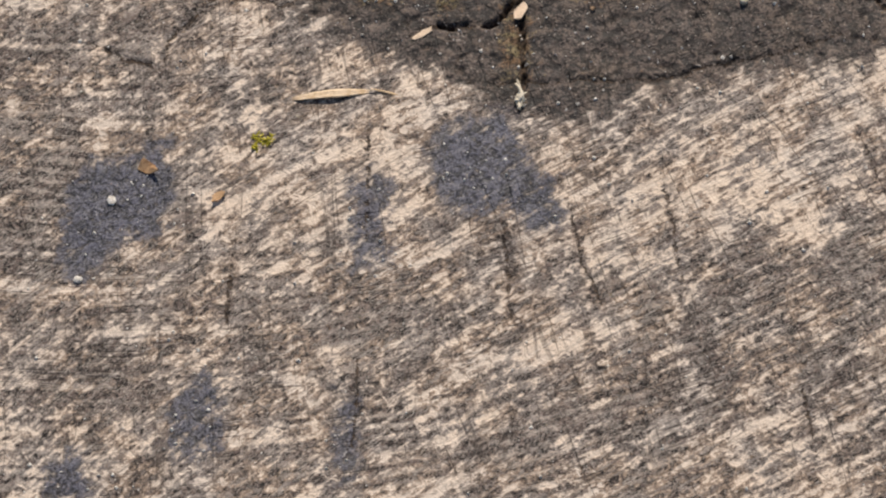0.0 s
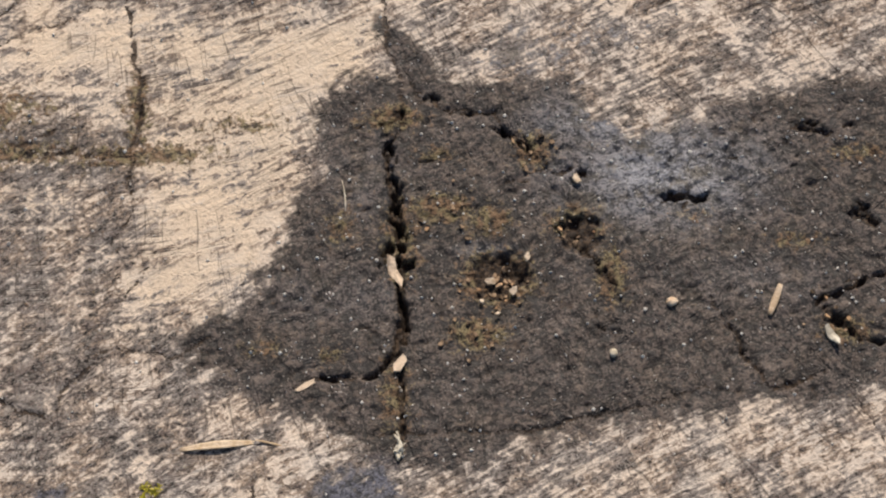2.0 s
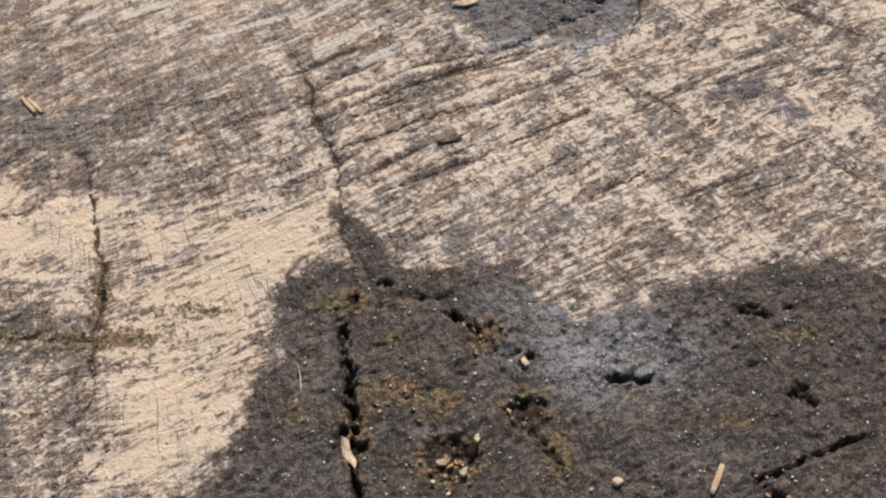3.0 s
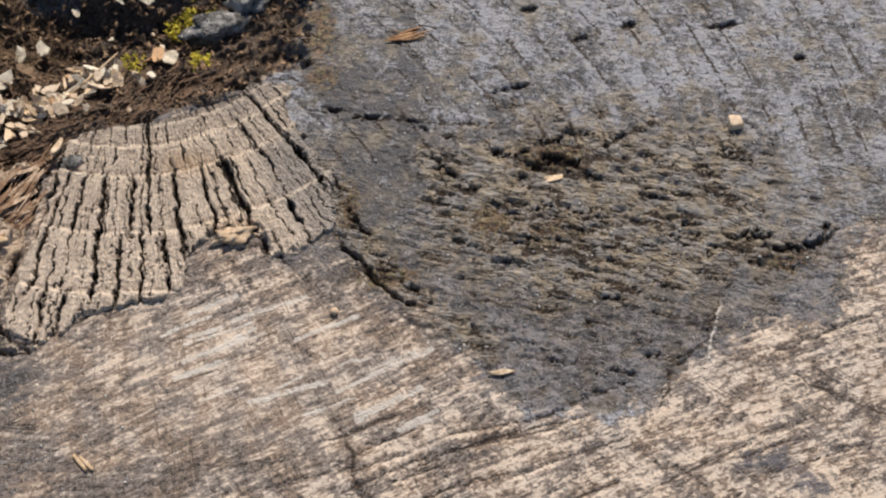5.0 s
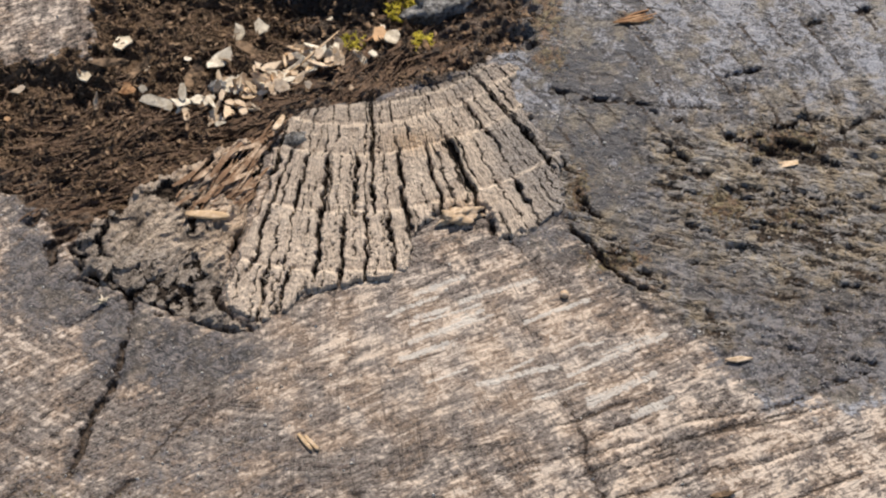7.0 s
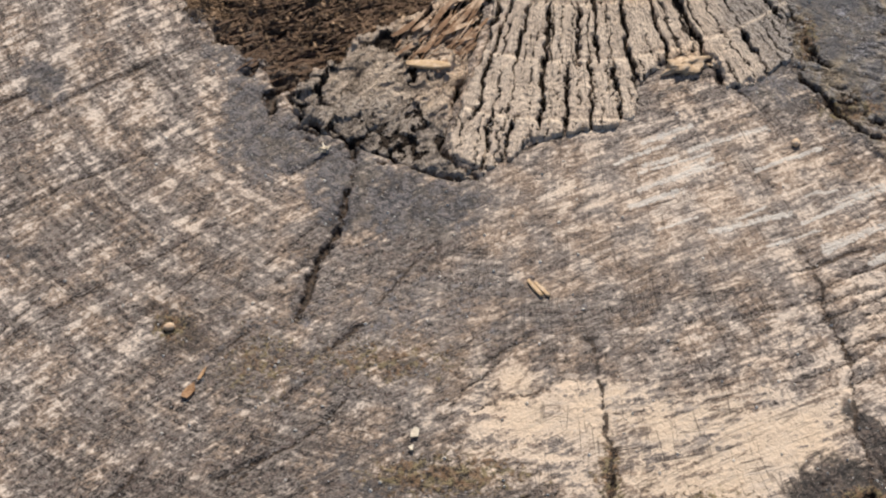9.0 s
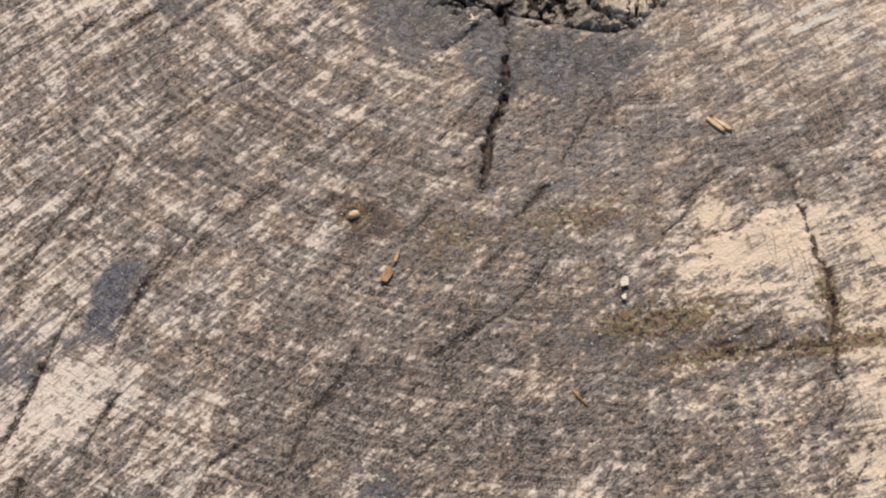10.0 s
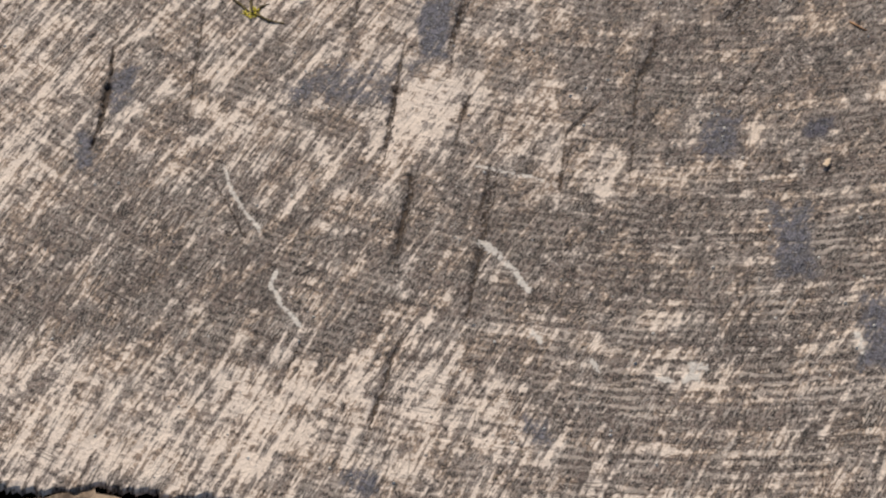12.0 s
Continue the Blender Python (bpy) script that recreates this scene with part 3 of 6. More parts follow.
pale([(-0.433, 0.026), (-0.398, -0.024), (-0.424, -0.047), (-0.454, -0.061)], 0.26, 0.12)
pale([(-0.268, -0.051), (-0.229, -0.071), (-0.239, -0.100), (-0.287, -0.101)], 0.26, 0.12)
pale([(-0.213, -0.108), (-0.194, -0.139), (-0.202, -0.162), (-0.227, -0.151)], 0.26, 0.12)
pale([(0.067, -0.225), (0.082, -0.224), (0.081, -0.264), (0.073, -0.268), (0.074, -0.244), (0.068, -0.239)], 0.26, 0.12)
pale([(0.137, -0.267), (0.163, -0.252), (0.189, -0.249), (0.213, -0.256), (0.208, -0.270), (0.167, -0.268), (0.161, -0.284), (0.140, -0.283)], 0.26, 0.12)
pale([(0.065, -0.072), (0.110, -0.054), (0.109, -0.072), (0.096, -0.083), (0.091, -0.097), (0.065, -0.096)], 0.3, 0.5)
# cracks and open checks: course, width, depth
crack([(0.103, 0.024), (0.112, 0.005), (0.113, -0.006), (0.119, -0.024), (0.123, -0.035), (0.121, -0.047), (0.124, -0.063), (0.129, -0.075), (0.135, -0.085)], 0.000806, 0.004)
crack([(0.126, -0.070), (0.127, -0.096), (0.120, -0.103), (0.122, -0.119), (0.124, -0.135), (0.123, -0.155), (0.124, -0.171), (0.122, -0.184), (0.111, -0.193), (0.095, -0.192), (0.084, -0.196)], 0.00208, 0.008)
crack([(0.123, -0.184), (0.122, -0.205), (0.120, -0.224)], 0.00192, 0.006)
crack([(0.111, -0.214), (0.139, -0.215), (0.163, -0.215), (0.175, -0.215), (0.193, -0.210), (0.205, -0.208), (0.224, -0.204), (0.230, -0.202), (0.240, -0.205)], 0.000744, 0.004)
crack([(0.234, -0.168), (0.242, -0.180), (0.245, -0.190), (0.250, -0.201), (0.258, -0.203), (0.275, -0.198)], 0.00128, 0.005)
crack([(0.131, -0.076), (0.136, -0.082), (0.146, -0.089), (0.161, -0.091), (0.165, -0.098), (0.175, -0.105), (0.179, -0.115), (0.164, -0.118)], 0.0012, 0.003)
crack([(0.182, -0.116), (0.190, -0.114)], 0.0016, 0.004)
crack([(0.285, -0.165), (0.303, -0.160), (0.319, -0.156)], 0.0016, 0.006)
crack([(0.272, -0.171), (0.281, -0.181), (0.286, -0.186), (0.300, -0.188)], 0.00208, 0.006)
crack([(0.220, -0.128), (0.230, -0.127), (0.238, -0.132)], 0.00144, 0.003)
crack([(0.270, -0.102), (0.287, -0.104)], 0.00144, 0.004)
crack([(0.284, -0.209), (0.289, -0.218), (0.295, -0.233)], 0.000496, 0.002)
crack([(0.020, -0.019), (0.024, -0.035), (0.025, -0.050), (0.028, -0.065), (0.029, -0.080), (0.028, -0.094)], 0.000868, 0.004)
crack([(0.027, -0.077), (0.029, -0.088), (0.025, -0.100), (0.026, -0.119), (0.023, -0.128), (0.018, -0.137)], 0.000744, 0.003)
crack([(0.014, -0.179), (0.008, -0.189), (0.000, -0.199)], 0.000558, 0.002)
crack([(0.015, -0.178), (0.040, -0.181), (0.055, -0.174)], 0.000496, 0.002)
crack([(0.032, -0.146), (0.022, -0.159)], 0.000496, 0.002)
crack([(0.230, 0.004), (0.241, -0.004), (0.250, -0.007), (0.260, -0.014)], 0.000558, 0.003)
crack([(0.299, 0.038), (0.319, 0.026), (0.338, 0.016)], 0.00062, 0.003)
crack([(0.313, -0.037), (0.329, -0.049)], 0.000496, 0.002)
crack([(0.293, 0.049), (0.313, 0.055), (0.345, 0.069)], 0.000682, 0.003)
crack([(-0.024, -0.052), (-0.002, -0.043), (0.016, -0.037)], 0.00062, 0.003)
crack([(0.112, -0.001), (0.135, 0.003)], 0.000434, 0.002)
crack([(0.120, -0.024), (0.157, -0.011), (0.174, -0.007)], 0.000744, 0.002)
crack([(0.059, -0.013), (0.098, -0.005), (0.116, -0.001)], 0.000434, 0.002)
crack([(0.042, 0.174), (0.055, 0.143), (0.065, 0.125), (0.075, 0.107), (0.095, 0.090)], 0.00176, 0.008)
crack([(0.069, 0.183), (0.081, 0.170), (0.095, 0.151), (0.107, 0.139)], 0.0016, 0.007)
crack([(0.107, 0.112), (0.120, 0.094), (0.134, 0.079), (0.144, 0.075)], 0.00192, 0.007)
crack([(0.097, 0.184), (0.118, 0.177), (0.138, 0.175), (0.154, 0.171), (0.169, 0.170), (0.184, 0.163)], 0.000744, 0.003)
crack([(0.175, 0.190), (0.185, 0.191), (0.198, 0.193)], 0.00176, 0.005)
crack([(0.130, 0.274), (0.145, 0.258), (0.158, 0.246), (0.162, 0.239)], 0.00144, 0.005)
crack([(0.293, 0.102), (0.315, 0.101), (0.328, 0.110)], 0.00128, 0.005)
crack([(0.278, 0.085), (0.269, 0.068), (0.261, 0.051), (0.248, 0.038), (0.241, 0.022)], 0.000868, 0.004)
crack([(0.196, 0.047), (0.201, 0.044), (0.211, 0.050)], 0.00062, 0.003)
crack([(0.163, 0.067), (0.170, 0.059)], 0.00128, 0.004)
crack([(0.192, 0.235), (0.201, 0.236)], 0.0022, 0.004, 0.0008)
crack([(0.215, 0.216), (0.223, 0.219)], 0.0022, 0.004, 0.0008)
crack([(0.241, 0.260), (0.246, 0.262)], 0.0022, 0.004, 0.0008)
crack([(0.250, 0.252), (0.253, 0.255), (0.257, 0.254)], 0.0022, 0.004, 0.0008)
crack([(0.278, 0.222), (0.294, 0.224)], 0.0022, 0.004, 0.0008)
crack([(0.317, 0.203), (0.322, 0.203)], 0.0022, 0.004, 0.0008)
crack([(0.239, 0.224), (0.247, 0.226)], 0.0022, 0.004, 0.0008)
crack([(0.222, 0.156), (0.235, 0.163), (0.248, 0.165)], 0.0012, 0.003)
crack([(0.199, 0.152), (0.211, 0.147), (0.226, 0.139)], 0.0012, 0.003)
crack([(0.145, 0.138), (0.160, 0.131)], 0.0012, 0.003)
crack([(0.221, 0.103), (0.231, 0.105)], 0.0012, 0.003)
crack([(0.220, 0.078), (0.230, 0.074)], 0.0012, 0.003)
crack([(-0.077, 0.064), (-0.079, 0.047), (-0.081, 0.030), (-0.089, 0.017), (-0.093, 0.001), (-0.097, -0.012)], 0.0026, 0.006)
crack([(-0.106, 0.083), (-0.082, 0.082), (-0.077, 0.066)], 0.00208, 0.007)
crack([(-0.077, 0.076), (-0.063, 0.070), (-0.047, 0.061), (-0.030, 0.057)], 0.00208, 0.007)
crack([(-0.102, 0.111), (-0.114, 0.102), (-0.113, 0.089)], 0.0024, 0.008)
crack([(0.022, 0.082), (0.010, 0.081), (-0.002, 0.075), (-0.016, 0.065), (-0.025, 0.061), (-0.032, 0.061), (-0.049, 0.061), (-0.061, 0.070), (-0.069, 0.076), (-0.075, 0.076)], 0.000682, 0.003)
crack([(-0.297, 0.055), (-0.317, 0.013)], 0.000682, 0.003, 0.0012)
crack([(-0.244, 0.025), (-0.266, 0.002), (-0.280, -0.023)], 0.000682, 0.003, 0.0012)
crack([(-0.220, -0.017), (-0.235, -0.038), (-0.245, -0.055)], 0.000682, 0.003, 0.0012)
crack([(-0.258, -0.037), (-0.271, -0.061), (-0.288, -0.094)], 0.000682, 0.003, 0.0012)
crack([(-0.241, -0.075), (-0.257, -0.102)], 0.000682, 0.003, 0.0012)
crack([(-0.209, -0.120), (-0.224, -0.142)], 0.000682, 0.003, 0.0012)
crack([(-0.278, -0.107), (-0.300, -0.147)], 0.000682, 0.003, 0.0012)
crack([(-0.247, -0.120), (-0.260, -0.142)], 0.000682, 0.003, 0.0012)
crack([(-0.380, 0.018), (-0.396, -0.021), (-0.408, -0.043)], 0.00176, 0.005, 0.0012)
crack([(-0.339, 0.015), (-0.364, -0.045)], 0.000682, 0.003, 0.0012)
crack([(-0.279, -0.110), (-0.299, -0.147)], 0.000682, 0.003, 0.0012)
crack([(-0.245, -0.124), (-0.281, -0.188)], 0.000682, 0.003, 0.0012)
crack([(-0.314, -0.193), (-0.341, -0.231)], 0.000682, 0.003, 0.0012)
crack([(-0.351, -0.175), (-0.367, -0.195)], 0.000682, 0.003, 0.0012)
crack([(-0.149, -0.070), (-0.159, -0.086), (-0.169, -0.100)], 0.000682, 0.003, 0.0012)
crack([(-0.107, -0.076), (-0.121, -0.088)], 0.000744, 0.003, 0.0012)
crack([(-0.074, -0.046), (-0.085, -0.062)], 0.00062, 0.002, 0.0012)
crack([(-0.131, 0.035), (-0.167, 0.011), (-0.189, -0.002), (-0.212, -0.020)], 0.00062, 0.003, 0.0012)
crack([(-0.146, 0.127), (-0.186, 0.108), (-0.220, 0.088), (-0.243, 0.077)], 0.00062, 0.003, 0.0012)
crack([(-0.159, 0.072), (-0.194, 0.056), (-0.220, 0.040)], 0.000558, 0.003, 0.0012)
crack([(-0.074, -0.051), (-0.095, -0.068), (-0.121, -0.082)], 0.000806, 0.003, 0.0012)
# hairline checks
crack([(0.069, -0.228), (0.068, -0.249), (0.067, -0.269)], 0.0007, 0.002, 0.0012)
crack([(0.065, -0.303), (0.063, -0.32), (0.061, -0.339)], 0.0007, 0.002, 0.0012)
crack([(0.113, -0.266), (0.114, -0.281), (0.114, -0.299)], 0.0007, 0.002, 0.0012)
crack([(0.166, -0.248), (0.169, -0.266), (0.171, -0.288)], 0.0007, 0.002, 0.0012)
crack([(0.136, -0.261), (0.139, -0.281), (0.145, -0.295)], 0.0007, 0.002, 0.0012)
crack([(0.023, -0.267), (0.021, -0.289), (0.02, -0.301)], 0.0007, 0.002, 0.0012)
crack([(0.234, -0.239), (0.238, -0.255)], 0.0007, 0.002, 0.0012)
crack([(0.207, -0.326), (0.21, -0.347)], 0.0007, 0.002, 0.0012)
crack([(-0.001, -0.201), (0.001, -0.192), (0.016, -0.18)], 0.0007, 0.002, 0.0012)
crack([(-0.026, -0.192), (-0.014, -0.199), (-0.003, -0.203)], 0.0007, 0.002, 0.0012)
crack([(-0.252, 0.001), (-0.238, 0.033)], 0.0007, 0.002, 0.0012)
crack([(-0.247, -0.065), (-0.233, -0.036), (-0.197, 0.003)], 0.0007, 0.002, 0.0012)
crack([(-0.224, -0.142), (-0.21, -0.115), (-0.19, -0.104)], 0.0007, 0.002, 0.0012)
crack([(-0.302, -0.151), (-0.276, -0.108)], 0.0007, 0.002, 0.0012)
crack([(-0.196, -0.154), (-0.171, -0.099), (-0.15, -0.075)], 0.0007, 0.002, 0.0012)
crack([(-0.134, -0.125), (-0.115, -0.109)], 0.0007, 0.002, 0.0012)
crack([(-0.288, -0.097), (-0.268, -0.057)], 0.0007, 0.002, 0.0012)
crack([(-0.361, -0.08), (-0.356, -0.117)], 0.0007, 0.002, 0.0012)
crack([(-0.341, -0.231), (-0.305, -0.179)], 0.0007, 0.002, 0.0012)
crack([(-0.281, -0.188), (-0.25, -0.129)], 0.0007, 0.002, 0.0012)

scar([(-0.264, -0.155), (-0.259, -0.162), (-0.256, -0.172), (-0.253, -0.186)], 0.003)
scar([(-0.349, -0.136), (-0.353, -0.141), (-0.352, -0.153), (-0.348, -0.167)], 0.002)
scar([(-0.355, -0.075), (-0.356, -0.085), (-0.352, -0.103), (-0.350, -0.114)], 0.0016)
scar([(-0.253, -0.116), (-0.240, -0.125), (-0.228, -0.135)], 0.0014)
scar([(-0.208, -0.250), (-0.204, -0.251)], 0.004)
scar([(-0.204, -0.246), (-0.200, -0.247)], 0.004)
scar([(-0.258, -0.206), (-0.257, -0.211)], 0.003)
scar([(-0.136, -0.256), (-0.138, -0.264)], 0.003)
scar([(0.273, 0.074), (0.270, 0.067), (0.267, 0.057), (0.264, 0.044)], 0.0014)
scar([(-0.220, -0.246), (-0.214, -0.249)], 0.002)
scar([(-0.241, -0.228), (-0.240, -0.234)], 0.002)

pick = random.Random(66)
for k in range(22):
    px, py, turn, span = pick.uniform(0.03, 0.135), 0, math.radians(pick.gauss(21, 4)), pick.uniform(0.012, 0.034)
    py = 0.088 - 0.30 * (px - 0.03) + pick.uniform(-0.055, -0.006)
    scar([(px, py), (px + span * math.cos(turn), py + span * math.sin(turn))], pick.uniform(0.0012, 0.0028))
for k in range(26):
    px, py, turn, span = pick.uniform(0.05, 0.30), pick.uniform(-0.055, 0.02), math.radians(pick.gauss(20, 5)), pick.uniform(0.012, 0.05)
    crack([(px, py), (px + span * math.cos(turn), py + span * math.sin(turn))], pick.uniform(0.0003, 0.0009), 0.001, 0.0008)
for k in range(16):
    px, py, turn, span = pick.uniform(-0.26, 0.0), pick.uniform(-0.05, 0.10), math.radians(pick.gauss(38, 6)), pick.uniform(0.012, 0.04)
    crack([(px, py), (px + span * math.cos(turn), py + span * math.sin(turn))], pick.uniform(0.0003, 0.0008), 0.001, 0.0010)

# broad greying: the belt at the far side of the rings, and the middle of the face
def weather(cx, cy, rx, ry, amount):
    FIELD["grey"] += amount * np.exp(-((GX - cx) / rx) ** 2 - ((GY - cy) / ry) ** 2)


weather(-0.3, -0.15, 0.17, 0.045, 0.44)
weather(-0.15, -0.22, 0.13, 0.07, 0.44)
weather(-0.16, -0.165, 0.11, 0.045, -0.22)
weather(-0.31, -0.13, 0.08, 0.07, -0.08)
weather(-0.13, -0.1, 0.08, 0.04, -0.07)
weather(-0.13, 0.045, 0.06, 0.05, -0.07)
weather(-0.04, 0.045, 0.05, 0.04, 0.06)
weather(-0.03, -0.33, 0.06, 0.04, 0.2)
weather(-0.1, -0.08, 0.07, 0.04, 0.06)
weather(-0.09, -0.13, 0.05, 0.03, 0.08)
weather(-0.12, -0.1, 0.1, 0.06, 0.19)
weather(-0.16, 0.04, 0.1, 0.09, 0.12)
weather(-0.4, -0.06, 0.05, 0.09, 0.18)
weather(0.02, 0.0, 0.07, 0.03, 0.16)
weather(-0.01, -0.2, 0.06, 0.04, -0.06)
weather(0.08, -0.33, 0.16, 0.05, -0.06)
weather(0.17, -0.265, 0.12, 0.04, 0.0)
weather(0.22, -0.3, 0.06, 0.05, 0.12)
weather(0.17, -0.02, 0.12, 0.05, -0.16)
weather(0.06, 0.04, 0.08, 0.04, -0.24)
weather(-0.05, 0.02, 0.07, 0.03, 0.02)
weather(-0.07, 0.03, 0.04, 0.03, 0.14)
weather(-0.07, -0.02, 0.09, 0.045, 0.13)
weather(-0.1, -0.14, 0.06, 0.05, 0.08)

FIELD["rung"] = np.clip(0.24 + 0.18 * smooth(-GX, 0.0, 0.1) + 0.9 * np.exp(-((GX + 0.15) / 0.13) ** 2 - ((GY + 0.25) / 0.09) ** 2) + 0.7 * FIELD["warm"] + 0.4 * np.exp(-((GX - 0.1) / 0.12) ** 2 - ((GY + 0.33) / 0.05) ** 2), 0, 1)
STAIN_B = FIELD["stain"] * smooth(GY, 0.01, 0.05) * smooth(GX, 0.05, 0.09)
# rings weathered into shallow grooves on the blackened side
RB = np.hypot(GX, GY - 0.09)
groove = smooth(np.abs(((RB + 0.004 * (fbm(GX, GY, 25, 2, 0.5, 2.0) - 0.5)) / 0.0185) % 1.0 - 0.5), 0.43, 0.5)
near = 0.0125 * (0.5 - np.abs(((RB + 0.004 * (fbm(GX, GY, 25, 2, 0.5, 2.0) - 0.5)) / 0.0125) % 1.0 - 0.5))
FIELD["gap"] = np.where((STAIN_B > 0.5) & (GY > 0.15), np.minimum(FIELD["gap"], near - 0.00045 + 0.0024 * smooth(fbm(GX, GY, 75, 3, 0.6, 61.0), 0.56, 0.40)), FIELD["gap"])
FIELD["tone"] = 0.5 + STAIN_B * (0.35 * ((((RB + 0.004 * (fbm(GX, GY, 25, 2, 0.5, 2.0) - 0.5)) / 0.0185 + 0.5) % 1.0) - 0.5) + 1.3 * (fbm(GX, GY, 45, 4, 0.6, 64.0) - 0.5))
FIELD["tone"] -= 0.75 * np.exp(-((GX - 0.125) / 0.035) ** 2 - ((GY - 0.165) / 0.045) ** 2) + 0.4 * np.exp(-((GX - 0.12) / 0.03) ** 2 - ((GY - 0.11) / 0.03) ** 2)
close = 0.0062 * (0.5 - np.abs(((RB + 0.003 * (fbm(GX, GY, 40, 2, 0.5, 5.0) - 0.5)) / 0.0062) % 1.0 - 0.5))
FIELD["gap"] = np.where((STAIN_B > 0.5) & (GY > 0.14), np.minimum(FIELD["gap"], close - 0.0001 + 0.0022 * smooth(fbm(GX, GY, 85, 3, 0.6, 67.0), 0.70, 0.58)), FIELD["gap"])
groove *= smooth(GY, 0.12, 0.17) * smooth(fbm(GX, GY, 70, 3, 0.6, 62.0), 0.35, 0.6)
Z -= 0.0010 * groove * STAIN_B
FIELD["dirt_shade"] = np.maximum(FIELD["dirt_shade"], 0.62 * groove * STAIN_B * smooth(fbm(GX, GY, 90, 3, 0.6, 6.0), 0.40, 0.6))
# pits left by decay, drawn out along the rays
PIT = [(0.143, 0.153), (0.197, 0.170), (0.286, 0.165), (0.300, 0.102), (0.254, 0.080), (0.193, 0.075), (0.157, 0.105)]
zone = smooth(inside(PIT, GX, GY) + 0.02 * WOBBLE * 2, -0.02, 0.012)
seam_band, _ = line_distance([(0.098, 0.150), (0.112, 0.118), (0.130, 0.088), (0.155, 0.066), (0.170, 0.055)], GX, GY)
zone = np.maximum(zone, 0.9 * (1 - smooth(seam_band + 0.01 * WOBBLE, 0.004, 0.011)))
lean = GY + 0.22 * GX
flow = GX + 0.004 * (fbm(GX, GY, 60, 3, 0.5, 71.0) - 0.5)
FLAKY = [(0.120, 0.118), (0.150, 0.160), (0.185, 0.176), (0.235, 0.172), (0.300, 0.165), (0.335, 0.120), (0.325, 0.075), (0.270, 0.052), (0.235, 0.030), (0.195, 0.030), (0.170, 0.048), (0.140, 0.084)]
flaky = smooth(inside(FLAKY, GX, GY) + 0.03 * WOBBLE * 2, -0.012, 0.016)
FIELD["flaky"] = np.maximum(np.maximum(0.85 * zone, 0.5 * flaky * (0.30 + 0.70 * smooth(GY, 0.055, 0.10))), 0.22 * STAIN_B * smooth(GY, 0.05, 0.12)) * smooth(STAIN_B, 0.1, 0.3)
pits = smooth(fbm(flow * 0.33, lean, 520, 3, 0.6, 12.0), 0.60 - 0.045 * zone, 0.69 - 0.05 * zone) * smooth(fbm(GX, GY, 60, 3, 0.6, 13.0), 0.40, 0.58) * np.maximum(zone, 0.35 * STAIN_B)
tier = 11 * fbm(flow * 0.5, lean, 170, 4, 0.6, 14.0)
tier = (np.floor(tier) + smooth(tier % 1.0, 0.62, 0.95)) / 11
Z -= 0.0008 * pits + np.maximum(zone, 0.7 * flaky * smooth(STAIN_B, 0.1, 0.3)) * (0.0052 * (tier - 0.5) + 0.0016 * (fbm(flow * 0.4, lean, 420, 3, 0.7, 15.0) - 0.5))
FIELD["dirt_shade"] = np.maximum(FIELD["dirt_shade"], 0.25 * pits)
# torn-out slivers, long across the rings
drawn = fbm(flow * 0.24 + 0.0030 * (fbm(GX, GY, 150, 3, 0.6, 16.0) - 0.5), lean, 430, 4, 0.62, 17.0) + 0.10 * (np.maximum(zone, 0.45 * flaky) - 1) + 0.10 * (fbm(GX, GY, 35, 3, 0.6, 18.0) - 0.5)
sliver = smooth(drawn, 0.584, 0.606) * smooth(STAIN_B, 0.2, 0.5) * np.maximum(zone, flaky)
Z -= 0.0012 * sliver
FIELD["dirt_shade"] = np.maximum(FIELD["dirt_shade"], 0.72 * sliver)
FIELD["moss"] = np.maximum(FIELD["moss"], 0.26 * zone + 0.22 * STAIN_B)
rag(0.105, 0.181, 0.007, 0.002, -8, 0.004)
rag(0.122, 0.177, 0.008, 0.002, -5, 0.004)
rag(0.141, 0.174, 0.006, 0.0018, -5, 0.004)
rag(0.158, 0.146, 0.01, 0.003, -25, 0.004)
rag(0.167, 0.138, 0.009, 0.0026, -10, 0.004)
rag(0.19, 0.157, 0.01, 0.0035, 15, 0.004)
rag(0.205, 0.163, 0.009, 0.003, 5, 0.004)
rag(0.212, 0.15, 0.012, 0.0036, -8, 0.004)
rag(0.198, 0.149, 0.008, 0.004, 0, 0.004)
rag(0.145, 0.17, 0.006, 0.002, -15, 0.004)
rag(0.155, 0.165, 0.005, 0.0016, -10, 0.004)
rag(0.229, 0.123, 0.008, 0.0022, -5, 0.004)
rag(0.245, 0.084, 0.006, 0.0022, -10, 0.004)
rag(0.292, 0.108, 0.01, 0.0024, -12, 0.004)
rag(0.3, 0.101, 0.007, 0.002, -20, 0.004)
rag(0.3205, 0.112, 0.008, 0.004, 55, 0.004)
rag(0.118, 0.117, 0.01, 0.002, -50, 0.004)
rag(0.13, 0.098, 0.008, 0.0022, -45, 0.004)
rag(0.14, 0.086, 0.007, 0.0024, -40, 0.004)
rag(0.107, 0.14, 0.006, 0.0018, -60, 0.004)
meal(0.203, 0.152, 0.022, 0.01, 0.7)
meal(0.175, 0.118, 0.016, 0.012, 0.6)
meal(0.112, 0.126, 0.006, 0.016, 0.6)
meal(0.205, 0.112, 0.02, 0.01, 0.5)
meal(0.3, 0.095, 0.02, 0.008, 0.5)
meal(0.128, 0.092, 0.016, 0.008, 0.6)
meal(0.139, 0.221, 0.01, 0.004, 0.7)
meal(0.098, 0.225, 0.01, 0.022, 0.75)
meal(0.1, 0.2, 0.01, 0.01, 0.6)
